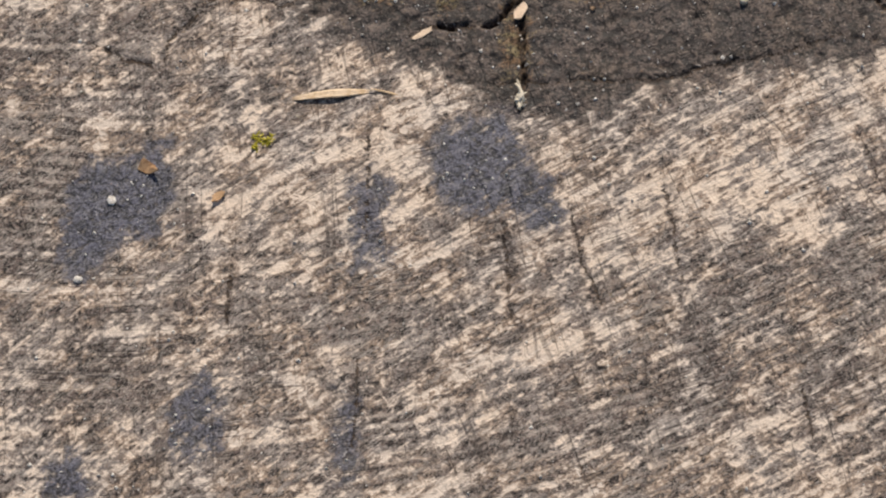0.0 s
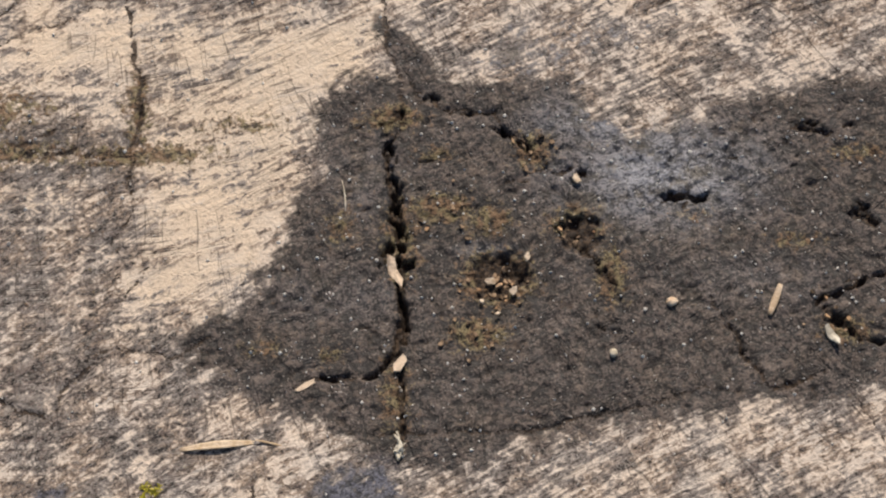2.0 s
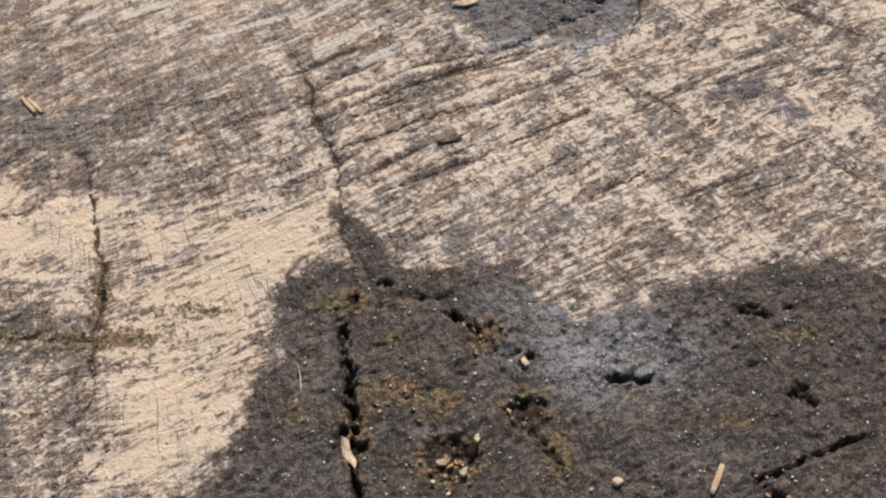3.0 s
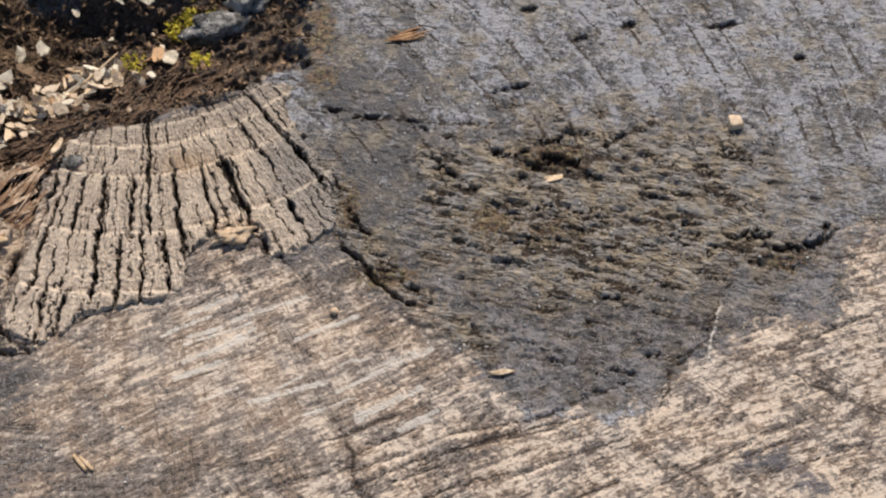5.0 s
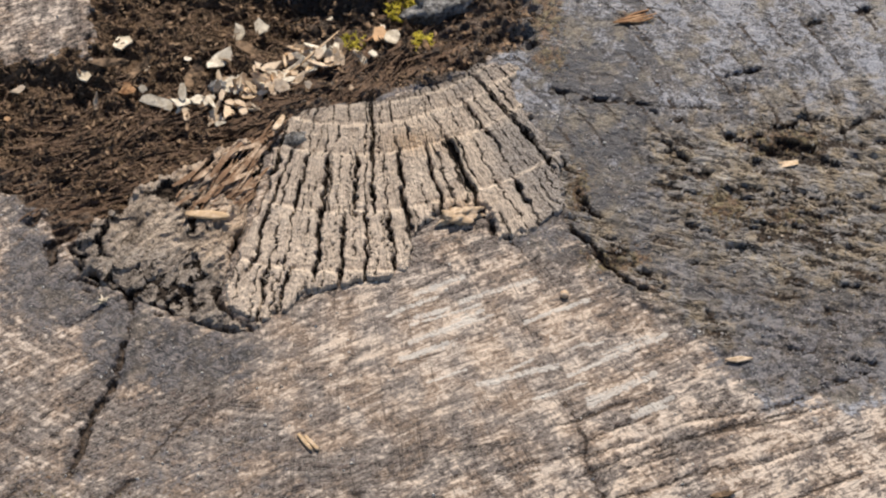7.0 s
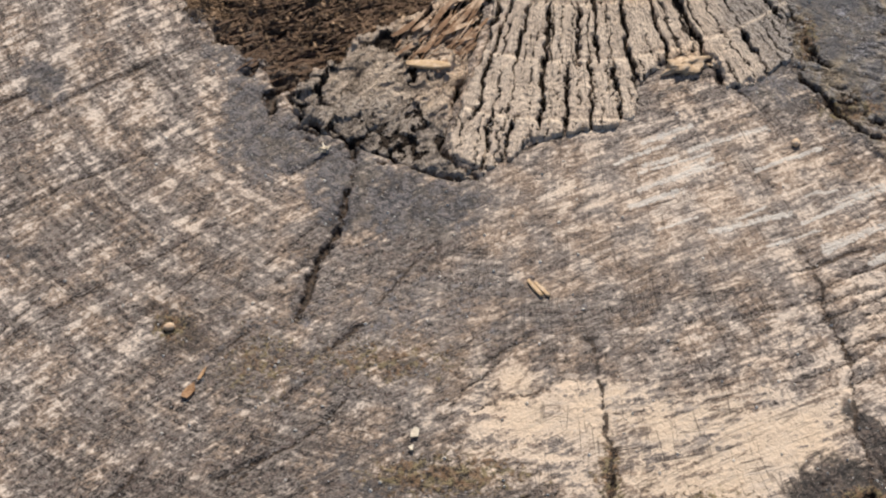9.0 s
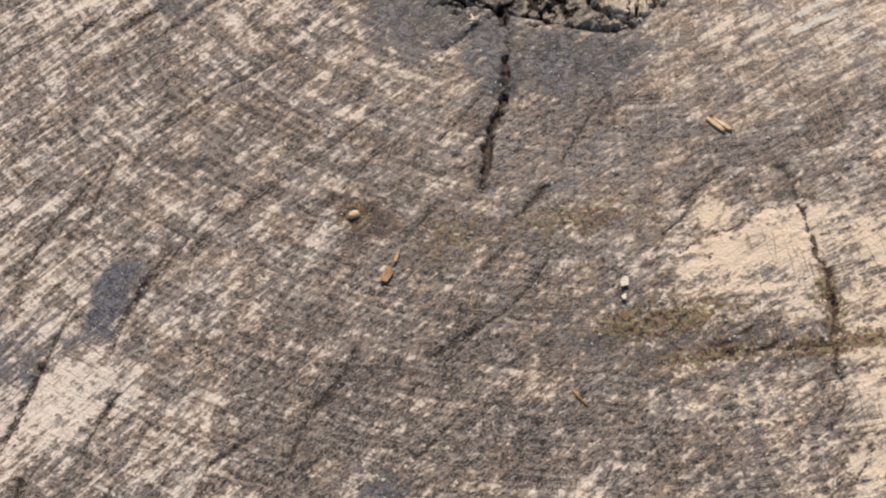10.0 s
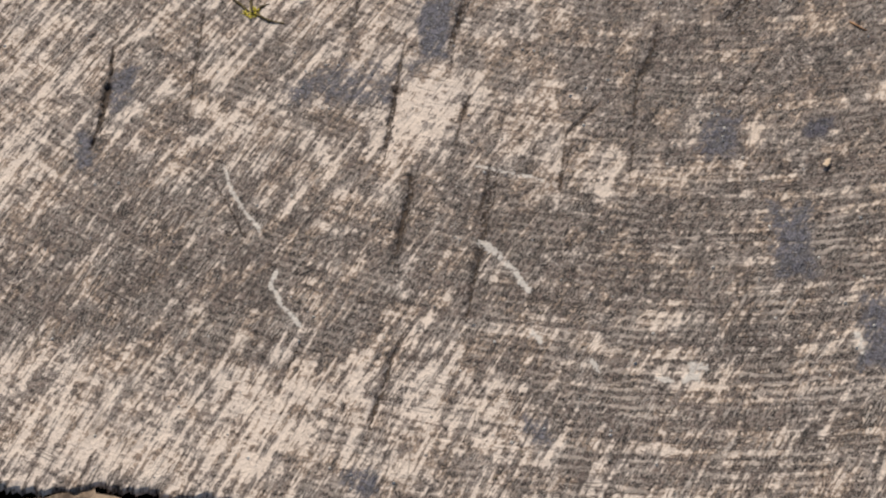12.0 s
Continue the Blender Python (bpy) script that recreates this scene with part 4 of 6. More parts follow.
FIELD["blue"] *= (1 - 0.45 * zone) * (1 - (0.62 - 0.57 * smooth(GY + 0.05 * WOBBLE, 0.05, 0.17)) * smooth(STAIN_B, 0.1, 0.3))
# crumbled holes in the lower stain
STAIN_A = FIELD["stain"] * smooth(-GY, 0.05, 0.07) * smooth(GY, -0.222, -0.212) * smooth(GX, 0.03, 0.05)
holes = 0.5 * smooth(fbm(GX, GY * 1.2, 170, 4, 0.65, 16.0), 0.67, 0.75) * smooth(STAIN_A, 0.7, 0.95)
for cx, cy, rx, ry in ((0.160, -0.156, 0.016, 0.014), (0.190, -0.140, 0.010, 0.012), ):
    nest = np.exp(-((GX - cx) / rx) ** 2 - ((GY - cy) / ry) ** 2)
    Z -= 0.002 * nest
    holes = np.maximum(holes, smooth(nest * (0.4 + 1.2 * fbm(GX, GY, 330, 3, 0.6, 19.0)), 0.45, 0.8))
Z -= 0.0022 * holes + 0.0016 * STAIN_A * (fbm(GX, GY, 330, 3, 0.65, 18.0) - 0.5)
FIELD["dirt_shade"] = np.maximum(FIELD["dirt_shade"], 0.85 * holes)
for cx, cy, rx, ry, amount in ((0.150, -0.135, 0.03, 0.02, 0.5), (0.160, -0.165, 0.02, 0.02, 0.5), (0.27, -0.146, 0.03, 0.01, 0.35), (0.12, 0.13, 0.01, 0.03, 0.5), (0.02, -0.10, 0.05, 0.015, 0.55),
                               (0.04, -0.08, 0.03, 0.05, 0.4), (-0.09, -0.03, 0.05, 0.02, 0.42), (-0.03, 0.0, 0.06, 0.015, 0.3), (0.115, 0.095, 0.03, 0.02, 0.4), (-0.02, -0.10, 0.03, 0.012, 0.4)):
    FIELD["moss"] = np.maximum(FIELD["moss"], amount * np.exp(-((GX - cx) / rx) ** 2 - ((GY - cy) / ry) ** 2))

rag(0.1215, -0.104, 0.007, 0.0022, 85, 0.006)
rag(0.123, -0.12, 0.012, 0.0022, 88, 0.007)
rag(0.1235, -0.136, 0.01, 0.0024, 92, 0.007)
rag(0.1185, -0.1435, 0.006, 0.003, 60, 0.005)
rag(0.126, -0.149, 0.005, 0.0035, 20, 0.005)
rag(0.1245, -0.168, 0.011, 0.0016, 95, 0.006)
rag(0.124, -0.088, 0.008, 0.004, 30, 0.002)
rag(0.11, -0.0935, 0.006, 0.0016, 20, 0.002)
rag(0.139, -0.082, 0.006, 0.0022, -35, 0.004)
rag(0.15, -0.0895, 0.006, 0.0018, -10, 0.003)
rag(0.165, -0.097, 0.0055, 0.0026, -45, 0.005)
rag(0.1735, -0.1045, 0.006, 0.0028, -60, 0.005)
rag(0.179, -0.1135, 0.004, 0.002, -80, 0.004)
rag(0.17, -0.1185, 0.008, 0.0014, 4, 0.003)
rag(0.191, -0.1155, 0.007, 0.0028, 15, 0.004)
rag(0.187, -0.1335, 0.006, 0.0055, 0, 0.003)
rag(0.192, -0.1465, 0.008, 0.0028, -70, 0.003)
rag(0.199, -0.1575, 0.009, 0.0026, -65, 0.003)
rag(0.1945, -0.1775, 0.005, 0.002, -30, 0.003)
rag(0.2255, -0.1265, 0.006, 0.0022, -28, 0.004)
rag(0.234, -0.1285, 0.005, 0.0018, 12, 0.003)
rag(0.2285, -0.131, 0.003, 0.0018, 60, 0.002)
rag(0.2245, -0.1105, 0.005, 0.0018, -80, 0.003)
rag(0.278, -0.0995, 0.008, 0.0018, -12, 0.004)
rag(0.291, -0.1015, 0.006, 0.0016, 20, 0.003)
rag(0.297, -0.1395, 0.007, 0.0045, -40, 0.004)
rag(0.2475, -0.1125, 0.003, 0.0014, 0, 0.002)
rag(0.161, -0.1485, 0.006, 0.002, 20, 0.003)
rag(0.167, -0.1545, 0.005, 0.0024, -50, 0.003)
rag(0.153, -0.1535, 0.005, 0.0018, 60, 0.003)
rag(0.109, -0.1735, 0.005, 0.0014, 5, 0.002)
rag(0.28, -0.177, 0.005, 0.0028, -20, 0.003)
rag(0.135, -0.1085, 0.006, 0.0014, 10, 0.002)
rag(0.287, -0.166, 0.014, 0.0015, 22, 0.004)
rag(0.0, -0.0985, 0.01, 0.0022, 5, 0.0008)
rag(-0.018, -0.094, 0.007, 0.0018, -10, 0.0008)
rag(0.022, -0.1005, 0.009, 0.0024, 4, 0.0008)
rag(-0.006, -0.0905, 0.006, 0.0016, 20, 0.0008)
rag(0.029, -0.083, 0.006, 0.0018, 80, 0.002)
meal(0.14, -0.128, 0.012, 0.006)
meal(0.157, -0.133, 0.008, 0.007, 0.8)
meal(0.139, -0.106, 0.01, 0.004, 0.5)
meal(0.159, -0.157, 0.014, 0.011)
meal(0.15, -0.178, 0.011, 0.007, 0.8)
meal(0.188, -0.137, 0.01, 0.008, 0.75)
meal(0.2, -0.157, 0.006, 0.013, 0.7)
meal(0.123, -0.09, 0.013, 0.006, 0.7)
meal(0.073, -0.18, 0.01, 0.005, 0.4)
meal(0.098, -0.184, 0.009, 0.005, 0.4)
meal(0.294, -0.113, 0.014, 0.005, 0.45)
meal(0.268, -0.147, 0.012, 0.004, 0.5)
meal(0.174, -0.106, 0.008, 0.008, 0.7)
meal(0.102, -0.135, 0.008, 0.01, 0.45)
meal(0.232, -0.135, 0.01, 0.004, 0.4)
meal(0.283, -0.183, 0.01, 0.006, 0.7)
meal(0.124, -0.14, 0.008, 0.02, 0.6)
meal(0.12, -0.2, 0.007, 0.018, 0.55)
meal(0.03, -0.101, 0.03, 0.005, 0.75)
meal(-0.035, -0.08, 0.035, 0.01, 0.6)
meal(-0.06, -0.03, 0.04, 0.012, 0.45)
meal(-0.11, -0.03, 0.02, 0.02, 0.4)
meal(-0.146, -0.0145, 0.008, 0.008, 0.6)
meal(-0.02, -0.098, 0.03, 0.006, 0.65)
meal(0.066, -0.09, 0.02, 0.006, 0.45)
meal(0.028, -0.083, 0.006, 0.02, 0.6)
for cx, cy, rx, ry, amount in ((0.222, -0.118, 0.035, 0.020, 0.62), (0.205, -0.095, 0.03, 0.012, 0.5), (0.115, -0.115, 0.02, 0.02, 0.12), (0.10, -0.16, 0.035, 0.015, 0.10), (0.25, -0.16, 0.04, 0.02, 0.10), (0.155, -0.145, 0.012, 0.003, 0.3)):
    bump = amount * np.exp(-((GX - cx) / rx) ** 2 - ((GY - cy) / ry) ** 2)
    FIELD["blue"] = np.maximum(FIELD["blue"], bump * smooth(STAIN_A, 0.1, 0.4))

# the rotten hollow round the pith
HOLLOW = [(-0.162, 0.193), (-0.132, 0.206), (-0.109, 0.205), (-0.112, 0.238), (-0.115, 0.275), (-0.050, 0.284), (-0.026, 0.271), (0.000, 0.268), (0.026, 0.272), (0.046, 0.284), (0.066, 0.300), (0.09, 0.300), (0.106, 0.278),
          (0.098, 0.248), (0.095, 0.216), (0.090, 0.203), (0.070, 0.196), (0.047, 0.184), (0.006, 0.173), (-0.018, 0.165), (-0.022, 0.151), (-0.058, 0.131), (-0.088, 0.101), (-0.112, 0.105), (-0.139, 0.128), (-0.157, 0.156)]
into = inside(HOLLOW, GX, GY) + 0.010 * WOBBLE * 2
HOLE = smooth(into, -0.002, 0.004)
Z -= 0.010 * smooth(into, -0.003, 0.022) + 0.017 * np.exp(-((GX + 0.005) / 0.055) ** 2 - ((GY - 0.240) / 0.026) ** 2) * HOLE
Z += HOLE * (0.016 * (fbm(GX * 0.7 - GY * 0.3, GY + GX * 0.3, 75, 4, 0.6, 51.0) - 0.5) + 0.007 * (fbm(GX * 0.35, GY - 0.4 * GX, 330, 3, 0.6, 52.0) - 0.5))
# bed under the crumbling wedge and crust
FAN_AT = (0.014, 0.262)                 # where its rays meet
WEDGE = [(-0.023, 0.058), (-0.001, 0.076), (0.024, 0.079), (0.039, 0.086), (0.042, 0.106), (0.046, 0.111), (0.058, 0.115), (0.071, 0.118), (0.078, 0.102), (0.092, 0.105), (0.107, 0.118), (0.104, 0.144), (0.092, 0.164),
         (0.085, 0.181), (0.086, 0.195), (0.069, 0.197), (0.047, 0.186), (0.024, 0.178), (0.007, 0.174), (-0.005, 0.171), (-0.019, 0.163), (-0.022, 0.148), (-0.026, 0.127), (-0.036, 0.089), (-0.038, 0.071)]
CRUMBLE = [(-0.024, 0.150), (-0.028, 0.127), (-0.038, 0.089), (-0.040, 0.071), (-0.025, 0.058), (-0.036, 0.057), (-0.047, 0.061), (-0.063, 0.068), (-0.080, 0.076), (-0.100, 0.086), (-0.108, 0.100), (-0.098, 0.112),
           (-0.082, 0.126), (-0.066, 0.142), (-0.050, 0.148), (-0.033, 0.160)]
bed = np.maximum(smooth(inside(WEDGE, GX, GY) + 0.004 * WOBBLE, 0.002, 0.005), smooth(inside(CRUMBLE, GX, GY) + 0.006 * WOBBLE, -0.001, 0.003))
Z -= 0.0085 * bed
FIELD["dirt_shade"] = np.maximum(FIELD["dirt_shade"], bed)

rag(-0.107, 0.106, 0.008, 0.004, -30, 0.004)
rag(-0.09, 0.083, 0.008, 0.0026, 8, 0.004)
rag(-0.073, 0.075, 0.006, 0.003, -40, 0.004)
rag(-0.114, 0.093, 0.003, 0.002, 60, 0.003)
rag(-0.118, 0.1, 0.007, 0.002, 70, 0.003)
rag(-0.097, 0.078, 0.003, 0.0014, -20, 0.003)
rag(-0.102, 0.098, 0.004, 0.0015, 20, 0.003)
rag(-0.123, 0.116, 0.005, 0.0024, 60, 0.003)
rag(-0.128, 0.104, 0.003, 0.0012, -10, 0.002)
rag(-0.066, 0.066, 0.006, 0.0016, -10, 0.003)

# outline of the trunk, rounded lip
CENTRE = np.array((0.0, 0.1))


def rim(angle):
    deg = np.degrees(angle) % 360
    r = np.interp(deg, [0, 60, 120, 180, 205, 211, 216, 220.6, 245, 280, 305, 330, 360], [0.60, 0.58, 0.58, 0.64, 0.60, 0.565, 0.536, 0.516, 0.52, 0.54, 0.57, 0.60, 0.60])
    return r + 0.0012 + 0.006 * (value_noise(deg * 0.9, 0 * deg + 3.3) - 0.5) + 0.004 * (value_noise(deg * 3.7, 0 * deg + 7.7) - 0.5)


FROM = np.hypot(GX - CENTRE[0], GY - CENTRE[1])
OVER = FROM - rim(np.arctan2(GY - CENTRE[1], GX - CENTRE[0]))
Z -= 0.004 * smooth(OVER, -0.0010, 0.0018)


def height(x, y):
    """Height of the cut face at a place."""
    j, i = int(np.clip(np.searchsorted(YS, y), 0, len(YS) - 1)), int(np.clip(np.searchsorted(XS, x), 0, len(XS) - 1))
    return float(Z[j, i])


def set_float(me, name, values):
    me.attributes.new(name, 'FLOAT', 'POINT').data.foreach_set("value", np.ascontiguousarray(values, dtype=np.float32).ravel())


def set_vector(me, name, a, b):
    v = np.stack([a, b, np.zeros_like(a)], -1).astype(np.float32)
    me.attributes.new(name, 'FLOAT_VECTOR', 'POINT').data.foreach_set("vector", v.ravel())


def mesh_object(name, verts, faces, mats, parent=None, label="", smooth_faces=True, kind=""):
    me = bpy.data.meshes.new(name)
    me.from_pydata(verts, [], faces)
    for mat in mats if isinstance(mats, (list, tuple)) else [mats]:
        me.materials.append(mat)
    if smooth_faces:
        me.polygons.foreach_set("use_smooth", [True] * len(me.polygons))
    ob = new(name, me)
    if parent:
        ob.parent = parent
    return tagged(ob, label, kind=kind)


def part(name, bm, material, parent, label=""):
    me = bpy.data.meshes.new(name)
    bm.to_mesh(me)
    bm.free()
    me.materials.append(material)
    ob = new(name, me)
    ob.parent = parent
    return tagged(ob, label)


stump = tagged(new("tree_stump"), "weathered sawn tree stump with mould stains and a rotten hollow", "stump")


def build_cut_face():
    ny, nx = GX.shape
    index = np.arange(ny * nx).reshape(ny, nx)
    quads = np.stack([index[:-1, :-1], index[:-1, 1:], index[1:, 1:], index[1:, :-1]], -1).reshape(-1, 4)
    keep = (OVER.ravel()[quads] < 0.0016).all(1)
    quads = quads[keep]
    used = np.unique(quads)
    remap = np.full(ny * nx, -1)
    remap[used] = np.arange(len(used))
    quads = remap[quads].astype(np.int32)
    co = np.stack([GX.ravel()[used], GY.ravel()[used], Z.ravel()[used]], -1).astype(np.float32)
    me = bpy.data.meshes.new("cut_face")
    me.vertices.add(len(co))
    me.vertices.foreach_set("co", co.ravel())
    me.loops.add(quads.size)
    me.loops.foreach_set("vertex_index", quads.ravel())
    me.polygons.add(len(quads))
    me.polygons.foreach_set("loop_start", np.arange(0, quads.size, 4, dtype=np.int32))
    me.materials.append(WOOD)
    me.materials.append(ROT)
    rotten = (HOLE.ravel()[used][quads].mean(1) > 0.5).astype(np.int32)
    me.polygons.foreach_set("material_index", rotten)
    me.polygons.foreach_set("use_smooth", np.ones(len(quads), dtype=bool))
    me.update()
    for key, values in FIELD.items():
        set_float(me, key, values.ravel()[used])
    for key in ("ridge", "rust", "dark"):
        set_float(me, key, 0 * used)
    set_vector(me, "polar", R.ravel()[used], TH.ravel()[used] * 0.25)
    dx, dy = GX.ravel()[used] - SAW[0], GY.ravel()[used] - SAW[1]
    set_vector(me, "drift", GX.ravel()[used], (GY + 0.22 * GX).ravel()[used])
    set_vector(me, "saw", np.hypot(dx, dy), np.arctan2(dy, dx) * 1.4)
    new("cut_face", me).parent = stump


build_cut_face()


def build_bark():
    """A furrowed bark mantle with its own broken upper edge, a little below the cut."""
    n, verts, faces = 720, [], []
    levels = ((0.0026, -0.035), (0.0036, -0.009), (0.0052, -0.001), (0.020, -0.003), (0.028, -0.025), (0.032, -0.12), (0.040, -0.25), (0.060, -0.40))
    for k, (out, z) in enumerate(levels):
        for i in range(n):
            a = 2 * math.pi * i / n
            furrow = noise.noise((math.cos(a) * 22, math.sin(a) * 22, z * 4)) * 0.010
            rough = noise.noise((math.cos(a) * 90, math.sin(a) * 90, z * 30 + k)) * 0.006
            r = float(rim(np.array(a))) + out + (furrow + rough) * (0.35 if k < 2 else 1.0)
            verts.append((CENTRE[0] + r * math.cos(a), CENTRE[1] + r * math.sin(a), z + (rough if k < 5 else 0)))
    for k in range(len(levels) - 1):
        for i in range(n):
            j = (i + 1) % n
            faces.append((k * n + i, (k + 1) * n + i, (k + 1) * n + j, k * n + j))
    mesh_object("bark", verts, faces, BARK, stump, "dark furrowed bark round the stump")


build_bark()


def within(poly, x, y):
    return float(inside(poly, np.array(x), np.array(y)))


def shell_pieces(name, mat, x, y, z, keep, cell, attrs, polar, flip=False):
    """Cuts a grid of quads into pieces by cell number, each with a skirt down into its cracks."""
    ny, nx = x.shape
    index = np.arange(ny * nx).reshape(ny, nx)
    quads = np.stack([index[:-1, :-1], index[:-1, 1:], index[1:, 1:], index[1:, :-1]], -1).reshape(-1, 4)
    quads = quads[keep.ravel()[quads].all(1)]
    number = cell.ravel()[quads[:, 0]]
    co = np.stack([x.ravel(), y.ravel(), z.ravel()], -1)
    for c in np.unique(number):
        mine = quads[number == c]
        if len(mine) < 30:
            continue
        edges = np.concatenate([mine[:, [k, (k + 1) % 4]] for k in range(4)])
        key = np.sort(edges, 1)
        _, first, count = np.unique(key, axis=0, return_index=True, return_counts=True)
        rim_edges = edges[first[count == 1]]
        used = np.unique(mine)
        foot = np.unique(rim_edges)
        remap = np.full(ny * nx, -1)
        remap[used] = np.arange(len(used))
        low = np.full(ny * nx, -1)
        low[foot] = len(used) + np.arange(len(foot))
        n = len(foot)
        verts = np.concatenate([co[used], co[foot], co[foot] - (0, 0, 0.004)])
        faces = np.concatenate([remap[mine], np.stack([low[rim_edges[:, 1]], low[rim_edges[:, 0]], low[rim_edges[:, 0]] + n, low[rim_edges[:, 1]] + n], -1)])
        if flip:
            faces = faces[:, ::-1]
        ob = mesh_object(name, verts.tolist(), faces.tolist(), mat, stump)
        both = np.concatenate([used, foot, foot])
        for k, v in attrs.items():
            set_float(ob.data, k, v.ravel()[both])
        set_vector(ob.data, "polar", polar[0].ravel()[both], polar[1].ravel()[both])


# main ray cracks of the wedge: angle, half width, from and to radius
RAY_CRACKS = ((-0.274, 0.0011, 0.112, 0.186), (-0.160, 0.0006, 0.117, 0.150), (-0.085, 0.0009, 0.117, 0.180), (0.016, 0.0008, 0.117, 0.147), (0.045, 0.0007, 0.147, 0.182), (0.074, 0.0008, 0.086, 0.146),
              (0.168, 0.0011, 0.117, 0.180), (0.272, 0.0007, 0.118, 0.150), (0.362, 0.0015, 0.116, 0.182), (0.490, 0.0005, 0.146, 0.172), (0.617, 0.0009, 0.088, 0.150), (0.505, 0.0005, 0.100, 0.130),
              (-0.190, 0.0008, 0.176, 0.205), (-0.140, 0.0006, 0.178, 0.200), (-0.020, 0.0006, 0.150, 0.184), (0.110, 0.0006, 0.147, 0.181), (-0.235, 0.0006, 0.120, 0.180))
FAN_RINGS = (0.083, 0.0895, 0.101, 0.117, 0.147, 0.178)


def build_wedge():
    """The pale crumbling wedge: rays split it, rings step it."""
    rng = random.Random(4)
    rr, tt = np.meshgrid(np.arange(0.062, 0.212, 0.00042), np.arange(-0.52, 0.86, 0.0030), indexing="ij")
    x, y = FAN_AT[0] + rr * np.sin(tt), FAN_AT[1] - rr * np.cos(tt)
    keep = inside(WEDGE, x, y) + 0.0040 * (fbm(x, y, 170, 4, 0.6, 5.0) - 0.5) * 2 > 0
    rw = rr + 0.0036 * (fbm(tt * 1.2 + 3, 0 * tt, 9, 3, 0.5, 2.0) - 0.5) + 0.0016 * (fbm(x, y, 330, 3, 0.6, 6.0) - 0.5)
    u = tt * 0.13 + 0.0046 * (fbm(x, y, 120, 3, 0.6, 7.0) - 0.5) + 0.0024 * (fbm(x, y, 420, 3, 0.6, 8.0) - 0.5)
    gap = np.full(x.shape, 0.004)

    def split(angle, half, r0, r1, depth):
        nonlocal z
        stretch = rr / 0.13
        d = np.abs(u - angle * 0.13) * stretch
        ends = np.clip(np.minimum(rw - r0, r1 - rw) / 0.006, -1, 1)
        w = half * ends * (0.25 + 1.5 * fbm(x, y, 260, 3, 0.6, 9.0 + angle * 40))
        reach = np.where(ends > 0, d - w, 0.004)
        np.minimum(gap, reach, out=gap)
        z = z - depth * (1 - smooth(reach, -0.0003, 0.0004)) * (ends > 0)

    z = 0.0013 + 0.0014 * (fbm(x, y, 45, 3, 0.5, 11.0) - 0.5)
    ridge = np.zeros(x.shape)
    for k, ring in enumerate(FAN_RINGS):
        there = 0.35 + 0.9 * fbm(tt, rr, 11, 2, 0.5, 12.0 + k)
        crest = np.exp(-((rw - ring + 0.0003) / 0.0012) ** 2) * there
        ridge = np.maximum(ridge, crest)
        wide = (FAN_RINGS + (0.206,))[k + 1] - ring
        z = z + 0.0015 * there * smooth(rw, ring - 0.0014, ring) * (1 - np.clip((rw - ring) / wide, 0, 1)) - 0.0006 * np.exp(-((rw - ring + 0.0022) / 0.0010) ** 2) * there
    # fine weathered fissures along the rays, within each ring
    for ring, out in zip((0.070,) + FAN_RINGS, FAN_RINGS + (0.210,)):
        angle = -0.52
        while angle < 0.86:
            angle += rng.uniform(0.0024, 0.0085) / (0.5 * (ring + out))
            a, b = ring + (out - ring) * rng.choice((0, 0, rng.random() * 0.6)), out - (out - ring) * rng.choice((0, 0, rng.random() * 0.5))
            split(angle, rng.choice((0.00005, 0.0001, 0.00016, 0.00025, 0.0004)) * (0.6 if angle > 0.42 else 1.0), a - 0.0015, b + 0.0015, rng.uniform(0.0006, 0.0018))
    for angle, half, r0, r1 in RAY_CRACKS:
        split(angle, half * 0.9, r0 - 0.003, r1 + 0.003, 0.0052)
    z = z + 0.0011 * (fbm(u, rr * 0.22, 1100, 3, 0.65, 13.0) - 0.5) + 0.0006 * (fbm(x, y, 900, 2, 0.6, 14.0) - 0.5)
    edge = inside(WEDGE, x, y) + 0.0040 * (fbm(x, y, 170, 4, 0.6, 5.0) - 0.5) * 2
    z = z - 0.0022 * (1 - smooth(edge, 0.0, 0.0016)) - 0.0045 * smooth(0.094 - rw, 0, 0.018)
    grey = np.clip(0.75 * smooth(tt + 0.14 * (fbm(x, y, 60, 3, 0.6, 15.0) - 0.5), 0.40, 0.56) * (0.35 + 0.65 * smooth(rw, 0.112, 0.128)) + 0.45 * smooth(0.098 - rw, 0, 0.01), 0, 0.85) * (1 - 0.75 * ridge)
    rust = np.exp(-((x - 0.040) / 0.014) ** 2 - ((y - 0.152) / 0.007) ** 2) + 0.8 * np.exp(-((x - 0.060) / 0.012) ** 2 - ((y - 0.119) / 0.005) ** 2)
    sections = np.sort([c[0] for c in RAY_CRACKS if c[1] > 0.00065])
    cell = np.searchsorted(FAN_RINGS[2:], rw) * 20 + np.searchsorted(sections * 0.13, u)
    shell_pieces("wood_block", FAN, x, y, z, keep, cell, {"ridge": ridge, "gap": gap, "blue": grey, "rust": rust, "dark": 0.5 * smooth(0.092 - rw, 0, 0.008)}, (rr, tt * 0.25), True)


